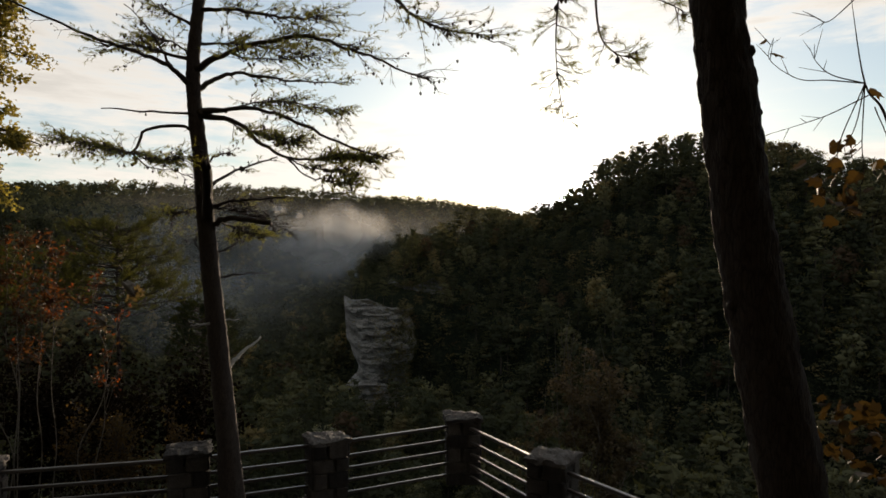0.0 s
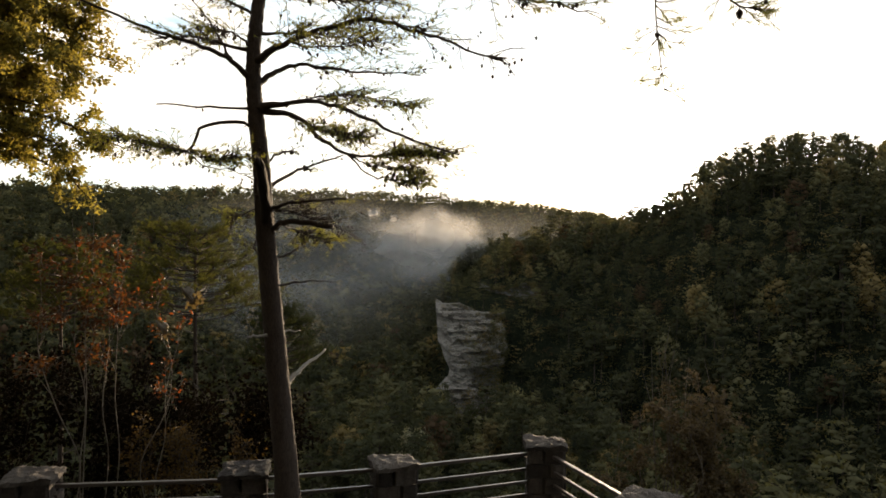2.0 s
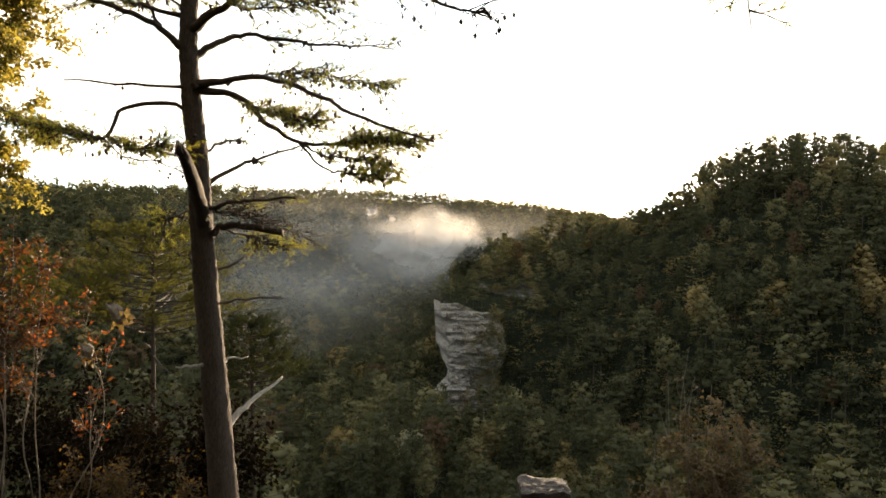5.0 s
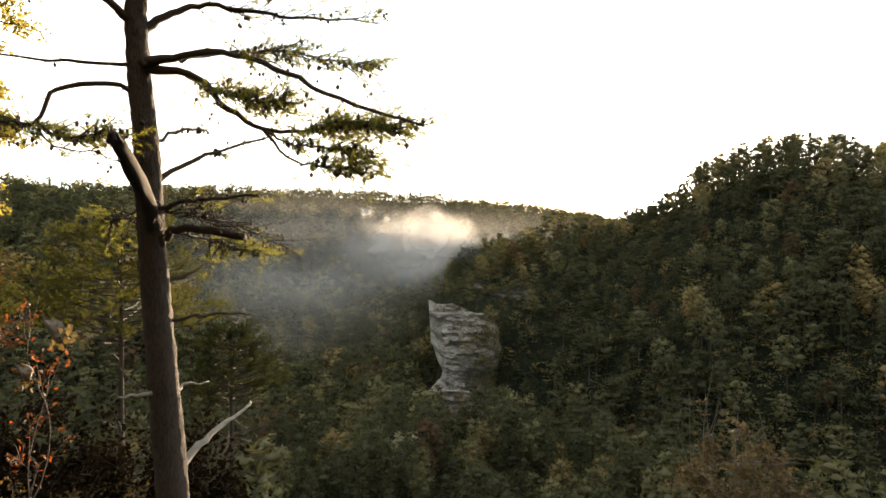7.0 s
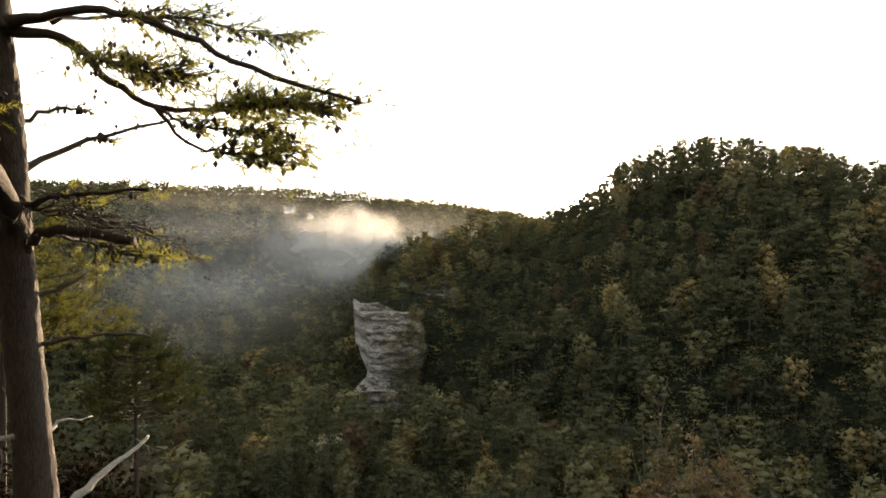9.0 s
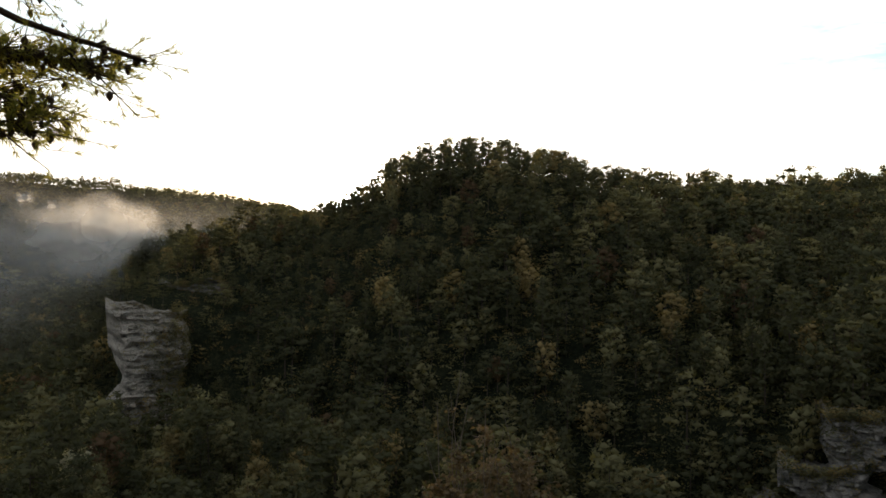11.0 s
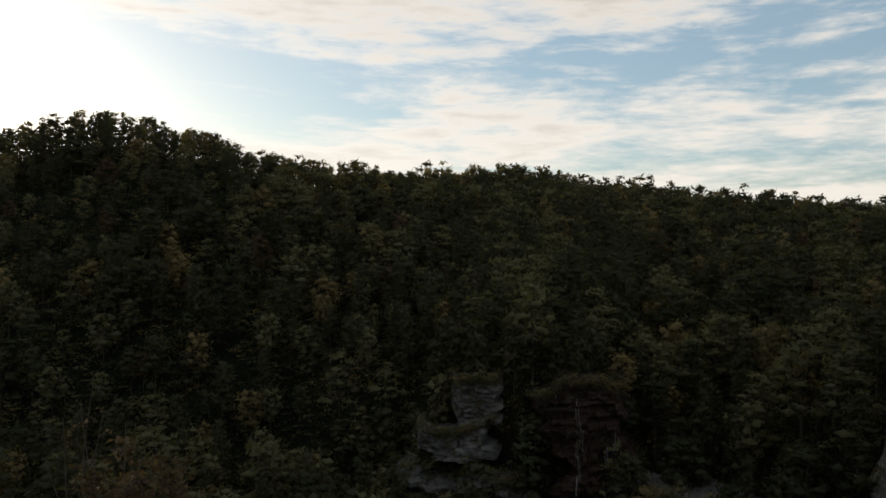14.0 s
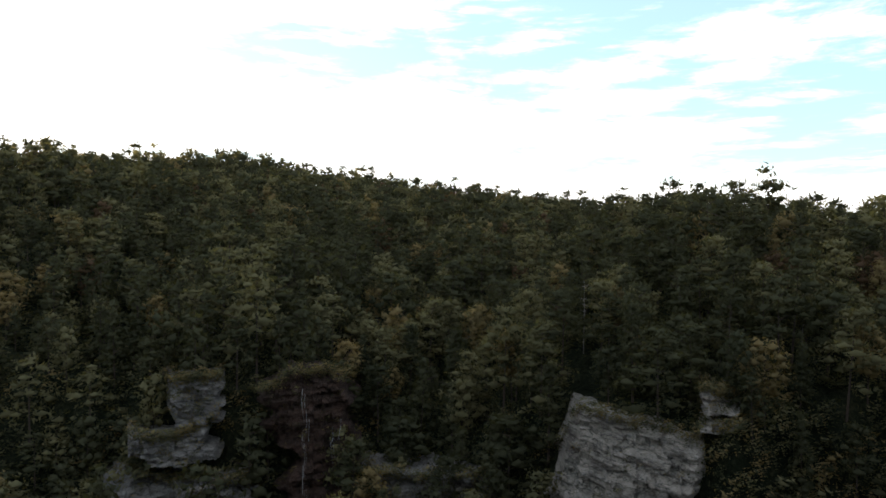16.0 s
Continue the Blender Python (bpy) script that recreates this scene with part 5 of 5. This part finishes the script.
# thickets whose leaf colour carries the shade of the slope
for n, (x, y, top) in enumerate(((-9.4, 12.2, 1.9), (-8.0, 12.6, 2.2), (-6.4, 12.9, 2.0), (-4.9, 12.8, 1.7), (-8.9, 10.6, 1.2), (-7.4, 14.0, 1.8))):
    shrub("bramble_thicket", "tangled thicket, slope shade put into its dark leaves", "thicket", base_on_ground(x, y),
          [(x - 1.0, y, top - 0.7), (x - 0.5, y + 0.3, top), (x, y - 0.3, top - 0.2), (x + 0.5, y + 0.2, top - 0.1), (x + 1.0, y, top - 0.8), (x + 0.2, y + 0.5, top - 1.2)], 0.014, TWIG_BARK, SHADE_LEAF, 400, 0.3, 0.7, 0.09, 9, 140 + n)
shrub("birch_bush", "olive small-leaved bush behind the railing", "bush", base_on_ground(-5.0, 11.4),
      [(-6.0, 11.2, 0.7), (-5.4, 11.3, 1.0), (-4.7, 11.2, 1.35), (-4.3, 11.2, 0.9), (-5.0, 11.0, 0.9)], 0.015, TWIG_BARK, BIRCH_LEAF, 380, 0.45, 0.38, 0.046, 8, 32)
shrub("dry_bush", "brown half-dry bush with curled leaves below the railing", "bush", base_on_ground(2.5, 12.8),
      [(2.1, 12.6, 1.5), (2.3, 12.7, 1.7), (2.82, 12.7, 1.98), (2.7, 12.7, 1.75), (2.98, 12.7, 1.6), (3.4, 12.6, 0.55), (1.5, 12.6, 0.6), (2.55, 12.4, 1.35), (2.85, 13.0, 1.3), (1.85, 12.7, 1.15), (3.15, 12.8, 1.05)], 0.018, PALE_TWIG, DRY_LEAF, 800, 0.74, 0.38, 0.068, 8, 33)
shrub("bare_shoot", "thin bare upright shoot above the dry bush", "shoot", base_on_ground(2.3, 12.7),
      [(2.28, 12.65, 2.5), (2.0, 12.65, 2.15), (2.36, 12.65, 2.1), (2.58, 12.65, 2.0)], 0.017, PALE_TWIG, DRY_LEAF, 16, 0.85, 0.16, 0.05, 2, 38)


def build_golden_oak():
    rng = random.Random(40)
    tree = thing("golden_oak", "leafy oak turning golden at the overlook's edge", "oak tree")
    base = Vector(base_on_ground(-12.5, 13.5))
    wood, leaves = Geo(), Geo()
    trunk = smooth_line([base, (-12.4, 13.6, 3.0), (-12.2, 13.8, 7.0), (-12.0, 14.0, 11.0)], 6)
    tube(wood, trunk, 0.26, 0.10, 12, 0.08, 0.1)
    for k in range(25):
        h = 6.1 + 5.6 * k / 24
        a = Vector((-12.3, 13.7, h - 0.6))
        out = Vector((rng.uniform(2.2, 3.9), rng.uniform(-1.4, 1.4), rng.uniform(-0.5, 0.9)))
        tips = [a + out]
        line = smooth_line([a, a + out * 0.5 + Vector((0, 0, 0.5)), a + out], 6)
        tube(wood, line, 0.06, 0.012, 6, 0.1)
        side = []
        for _ in range(9):
            i = rng.randrange(3, len(line))
            w = Vector((rng.uniform(-0.5, 0.5), rng.gauss(0, 0.6), rng.uniform(-0.8, 0.5)))
            sub = smooth_line([line[i], line[i] + w * 0.5, line[i] + w], 3)
            tube(wood, sub, 0.014, 0.004, 5)
            side.append(sub)
        spray(rng, wood, leaves, side + [line[6:]], 165, 0.05, 0.5, 0.10, 16, 0.3, 0.2)
    part("trunk", wood, PINE_BARK, tree, "grey-brown oak trunk and limbs")
    part("leaves", leaves, OAK_LEAF, tree, "golden green oak leaves")


build_golden_oak()


def build_young_pine(base, height, reach, seed, label, green_from=2.1, needle_mat=None):
    """A bushy young pine with layered boughs."""
    rng = random.Random(seed)
    tree = thing("bushy_pine", label, "pine tree", "slope pines")
    base = Vector(base)
    trunk = smooth_line([base, base + Vector((0.1, 0, height * 0.5)), base + Vector((0.0, 0.1, height))], 6)
    wood, green = Geo(), Geo()
    tube(wood, trunk, 0.11, 0.02, 9, 0.1)
    levels = 15
    low = max(0.35, (green_from - base.z) / height)
    for k in range(levels):
        for b in range(5):
            h = height * min(0.99, low + (1 - low) * (k + rng.uniform(-0.4, 0.6)) / (levels - 1))
            a = 2.4 * k + 1.26 * b + rng.uniform(-0.4, 0.4)
            long = reach * min(1.0, (1.06 - h / height) * 2.2 + 0.12) * rng.uniform(0.55, 1.1)
            s, out = base + Vector((0, 0.05, h)), Vector((math.cos(a), math.sin(a), 0))
            rise = rng.uniform(0.10, 0.5)
            line = smooth_line([s, s + out * long * 0.4 + Vector((rng.gauss(0, 0.06), rng.gauss(0, 0.06), rise * 0.15)) * long, s + out * long * 0.75 + Vector((rng.gauss(0, 0.08), rng.gauss(0, 0.08), rise * 0.5)) * long, s + out * long + Vector((0, 0, rise * long))], 4)
            tube(wood, line, 0.02, 0.005, 4, cap=False)
            for _ in range(max(6, int(long * 11))):
                at, along = point_on(line, rng.uniform(0.3, 1.0) ** 0.8)
                way = aside(rng, along, 0.4, 1.4)
                way.z = way.z * 0.6 + 0.25
                shoot = [at, at + way.normalized() * rng.uniform(0.12, 0.42) * min(1.0, 0.35 + long * 0.5)]
                tube(wood, shoot, 0.005, 0.002, 3, cap=False)
                for q in (0.3, 0.5, 0.68, 0.85, 1.0):
                    spot = shoot[0].lerp(shoot[1], q) + Vector((rng.gauss(0, 0.03), rng.gauss(0, 0.03), rng.gauss(0.01, 0.02)))
                    tuft(green, rng, spot, (way + Vector((0, 0, 0.4))).normalized(), 0.058, 13, 0.0048)
    # dead lower boughs
    for _ in range(26):
        a, h = rng.uniform(0, 2 * math.pi), rng.uniform(0.25, 0.8) * height
        s, long = base + Vector((0, 0.05, h)), reach * rng.uniform(0.5, 1.0)
        tip = s + Vector((math.cos(a) * long, math.sin(a) * long, rng.uniform(-0.25, 0.2) * long))
        line = smooth_line([s, s.lerp(tip, 0.5) + Vector((rng.gauss(0, 0.1), rng.gauss(0, 0.1), rng.gauss(0, 0.1))), tip], 3)
        tube(wood, line, 0.014, 0.004, 4, cap=False)
        bare_twigs(rng, wood, wood, line, 0.2, 4, 0.6)
    part("trunk", wood, TWIG_BARK, tree, "thin dark trunk and boughs")
    part("needles", green, needle_mat or SUNNY_NEEDLES, tree, "green needle sprays")


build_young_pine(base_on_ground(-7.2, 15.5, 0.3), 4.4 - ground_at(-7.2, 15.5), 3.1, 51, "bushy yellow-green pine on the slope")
# the low pine gets the needle copy with painted shade
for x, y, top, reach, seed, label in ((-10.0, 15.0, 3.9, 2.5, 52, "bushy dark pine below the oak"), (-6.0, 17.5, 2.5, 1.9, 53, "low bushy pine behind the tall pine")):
    build_young_pine(base_on_ground(x, y, 0.3), top - ground_at(x, y), reach, seed, label, 2.1 if top > 3 else 0.7, None if top > 3 else SHADED_NEEDLES)


# ---- waterfall, dead tree, nests, side sapling ----
def build_waterfall():
    rng = random.Random(61)
    falls = thing("waterfall", "thin white waterfall streaming down a rusty cliff", "waterfall", at=polar(55.1, 123.5, -27.5))
    strands = [(rng.gauss(0, 0.35), rng.uniform(0.02, 0.06), t0, t0 - rng.uniform(2, 4.5)) for t0 in (0.4, -0.6, -2, -3.5, -5, -6.5, -8, -9.5, -13, -14, -15.5, -17)]
    strands += [(rng.uniform(4.2, 6.0), rng.uniform(0.02, 0.04), t0, t0 - rng.uniform(2, 4)) for t0 in (-5, -6, -7.5, -9)]
    for off, wide, top, low in strands:
        geo = Geo()
        side = Vector((math.cos(radians(56)), -math.sin(radians(56)), 0))
        toward = Vector((-math.sin(radians(56)), -math.cos(radians(56)), 0))
        n = 26
        for i in range(n + 1):
            v = i / n
            z = top + (low - top) * v
            drift = off + 0.5 * noise.noise(Vector((z * 0.3, off, 0)))
            w = wide * (0.4 + 0.8 * abs(noise.noise(Vector((z * 0.7, off * 3, 1))))) * (1 - 0.4 * v)
            out = 1.2 + 2.6 * v + 0.5 * noise.noise(Vector((z * 0.5, off, 5)))
            for q, d in ((-1, 0.0), (0, 0.25), (1, 0.0), (0, -0.3)):
                geo.verts.append(side * (drift + q * w) + toward * (out + d) + Vector((0, 0, z)))
        for i in range(n):
            for k in range(4):
                a, b = i * 4 + k, i * 4 + (k + 1) % 4
                geo.faces.append((a, b, b + 4, a + 4))
        part("strand", geo, WATER, falls, "", True)


build_waterfall()


def dead_tree(az, r, height, seed):
    rng = random.Random(seed)
    at = polar(az, r)
    base = Vector((at.x, at.y, ground_at(at.x, at.y) - 0.3))
    tree = thing("dead_tree", "bare bleached dead tree among green crowns", "dead tree", "gorge trees", at=base)
    trunk = Geo()
    line = smooth_line([(0, 0, 0), (0.2, 0, height * 0.5), (0.5, 0.2, height)], 6)
    tube(trunk, line, 0.11, 0.03, 7, 0.1)
    part("trunk", trunk, GREY_WOOD, tree)
    for k in range(26):
        i = rng.randrange(len(line) // 3, len(line) - 1)
        a = rng.uniform(0, 6.28)
        long = rng.uniform(0.6, 2.0)
        limb = Geo()
        way = Vector((math.cos(a), math.sin(a), rng.uniform(-0.2, 0.35)))
        tube(limb, smooth_line([line[i], line[i] + way * long * 0.5, line[i] + way * long + Vector((0, 0, -0.1))], 3), 0.038, 0.015, 5)
        part("limb", limb, GREY_WOOD, tree)


dead_tree(77.3, 135, 14, 71)
dead_tree(55.7, 228, 9, 72)
dead_tree(47.8, 146, 10.5, 73)
dead_tree(93.0, 135, 11, 74)


def web_nest(at, size, seed):
    """A curled bundle of leaves held together by silk."""
    rng = random.Random(seed)
    nest = thing("web_nest", "curled dry leaf bundle wrapped in pale silk", "web nest", "nests in the sapling", at=at)
    shell, n, m = Geo(), 14, 8
    for i in range(n):
        for j in range(m + 1):
            a, v = 2 * math.pi * i / n, j / m
            w = size * (0.25 + 0.75 * math.sin(math.pi * min(1, 0.15 + 0.8 * v))) * (1 + 0.45 * noise.noise(Vector((math.cos(a), math.sin(a), v * 3 + seed))))
            shell.verts.append(Vector((w * math.cos(a) * 0.8 - size * 1.2 * (1 - v) ** 2, w * math.sin(a) * 0.6, size * (1.2 - 2.2 * v) + 0.3 * w * math.sin(2 * a))))
    shell.faces = [(i * (m + 1) + j, ((i + 1) % n) * (m + 1) + j, ((i + 1) % n) * (m + 1) + j + 1, i * (m + 1) + j + 1) for i in range(n) for j in range(m)]
    part("silk", shell, WEB, nest, "torn pale silk")
    leaves = Geo()
    for _ in range(26):
        leaf(leaves, rng, Vector((rng.gauss(0, 0.5), rng.gauss(0, 0.4), rng.gauss(-0.2, 0.6))) * size, Vector((rng.gauss(0, 1), rng.gauss(0, 1), rng.gauss(-0.5, 1))), size * rng.uniform(0.6, 1.0))
    tagged(part("leaves", leaves, DRY_LEAF, nest, "dry brown leaves"), kind="stuff")


web_nest((-4.40, 10.0, 3.02), 0.10, 81)
web_nest((-4.95, 10.3, 2.55), 0.08, 82)


def maple_leaf(geo, rng, at, way, size):
    """A broad leaf with five points."""
    way = way.normalized()
    across = way.cross(Vector((rng.gauss(0, 1), rng.gauss(0, 1), rng.gauss(0, 1)))).normalized()
    up = way.cross(across)
    rim = ((0, 0), (0.32, 0.05), (0.5, 0.32), (0.30, 0.45), (0.42, 0.78), (0.16, 0.68), (0, 1.0), (-0.16, 0.68), (-0.42, 0.78), (-0.30, 0.45), (-0.5, 0.32), (-0.32, 0.05))
    curl = rng.uniform(-0.3, 0.5)
    verts = [at + way * size * 0.45] + [at + across * (u * size) + way * (v * size) + up * (curl * size * (abs(u) + (v - 0.45) ** 2)) for u, v in rim]
    geo.add(verts, [(0, i, i % 12 + 1) for i in range(1, 13)])


def build_maple():
    rng = random.Random(91)
    tree = thing("maple_sapling", "thin maple sapling with curled yellow leaves", "sapling")
    base = Vector((2.75, 3.7, FLOOR_Z - 0.05))
    leaves = Geo()
    knot = (2.15, 3.6, 4.44)
    stems = [[base, (2.72, 3.7, 1.6), (2.55, 3.66, 3.2), (2.28, 3.62, 4.2), knot, (2.10, 3.6, 4.9)],
             [knot, (1.95, 3.6, 4.46), (1.80, 3.6, 4.47), (1.65, 3.6, 4.56), (1.70, 3.6, 4.67)],
             [knot, (1.98, 3.6, 4.49), (1.90, 3.6, 4.55), (1.86, 3.6, 4.63)],
             [(2.10, 3.6, 4.87), (2.0, 3.6, 4.76), (1.90, 3.6, 4.76), (1.83, 3.6, 4.81)],
             [(2.17, 3.6, 4.38), (1.98, 3.62, 4.30), (1.84, 3.6, 4.25), (1.67, 3.6, 4.21)],
             [knot, (2.03, 3.58, 4.2), (1.95, 3.56, 4.05), (1.86, 3.55, 3.92)],
             [knot, (2.09, 3.62, 4.15), (2.02, 3.6, 3.98), (1.97, 3.6, 3.85)],
             [knot, (2.16, 3.64, 4.1), (2.14, 3.62, 3.92), (2.10, 3.6, 3.76)],
             [(2.2, 3.6, 4.32), (2.27, 3.6, 4.05), (2.22, 3.58, 3.74)],
             [(2.60, 3.68, 2.3), (2.4, 3.6, 2.7), (2.1, 3.55, 2.82), (1.86, 3.5, 2.86)],
             [(2.66, 3.7, 2.0), (2.4, 3.6, 2.45), (2.1, 3.5, 2.62), (1.9, 3.5, 2.62)]]
    for k, points in enumerate(stems):
        geo = Geo()
        points = [points[0]] + [Vector(p) + Vector((rng.gauss(0, 0.03), rng.gauss(0, 0.05), rng.gauss(0, 0.03))) * (1 if k > 4 else 0.3) for p in points[1:]]
        line = smooth_line(points, 6)
        tube(geo, line, 0.018 if k == 0 else 0.0035, 0.0012, 6, 0.1)
        for _ in range(5 if k else 0):
            at, along = point_on(line, rng.uniform(0.3, 1.0))
            tube(geo, [at, at + aside(rng, along, 0.5, 1.3) * rng.uniform(0.05, 0.16)], 0.0022, 0.001, 4)
        part("stem", geo, TWIG_BARK, tree)
        for _ in range(11 if 5 <= k <= 8 else 34 if k > 8 else 2 if k in (1, 4) else 0):
            at, _ = point_on(line, rng.uniform(0.45, 1.0) if k != 4 else rng.uniform(0.0, 0.2))
            at = at + Vector((rng.gauss(0, 0.05), rng.gauss(0, 0.08), rng.gauss(-0.03, 0.06)))
            maple_leaf(leaves, rng, at, Vector((rng.gauss(0, 0.7), rng.gauss(0, 0.7), rng.uniform(-1, 0.2))), rng.uniform(0.045, 0.095))
    tagged(part("leaves", leaves, MAPLE_LEAF, tree, "curled yellow maple leaves"), kind="stuff")


build_maple()


def build_shade_woods():
    """Unseen woods, added behind the way to close the overlook and block sky light."""
    rng = random.Random(17)
    kinds = [("broad", crown_tris(rng, "broad", 500, 0.05)[0], trunk_tris(rng, "broad")) for _ in range(4)]
    crowns, stems = [], []
    for _ in range(115):
        az, r = rng.uniform(114, 290), rng.uniform(7, 30)
        at = polar(az, r)
        if (-2.5 < at.x < 4.5 and at.y > -3) or (at.y > -6 and r < 18 and az > 250):
            continue
        _, crown, stem = kinds[rng.randrange(4)]
        h, a = rng.uniform(16, 24), rng.uniform(0, 6.28)
        turn = np.array(((math.cos(a) * h, -math.sin(a) * h, 0), (math.sin(a) * h, math.cos(a) * h, 0), (0, 0, h))).T
        spot = np.array((at.x, at.y, ground_at(at.x, at.y)))
        crowns.append(crown @ turn + spot)
        stems.append(stem @ turn + spot)
    # tall unseen trees, added to keep overhead sky light off the railing
    for k in range(16):
        _, crown, stem = kinds[k % 4]
        x, y = -11 + 22 * (k % 8) / 7 + rng.uniform(-1, 1), (-7.5, -3.0)[k // 8] + rng.uniform(-1, 1)
        if abs(x) < 1.6:
            x += 3.2
        turn = np.diag((15.0, 15.0, 19.0))
        crowns.append(crown @ turn + np.array((x, y, FLOOR_Z)))
        stems.append(stem @ turn + np.array((x, y, FLOOR_Z)))
    tris = np.concatenate(crowns + stems)
    slots = np.zeros(len(tris))
    slots[sum(len(c) for c in crowns):] = 1
    tagged(new("woods_behind", triangles_mesh("woods_behind", tris, [FOREST["mid_green"], PINE_BARK], slots)), "unseen woods added behind the overlook to block sky light", "forest", kind="stuff")


build_shade_woods()
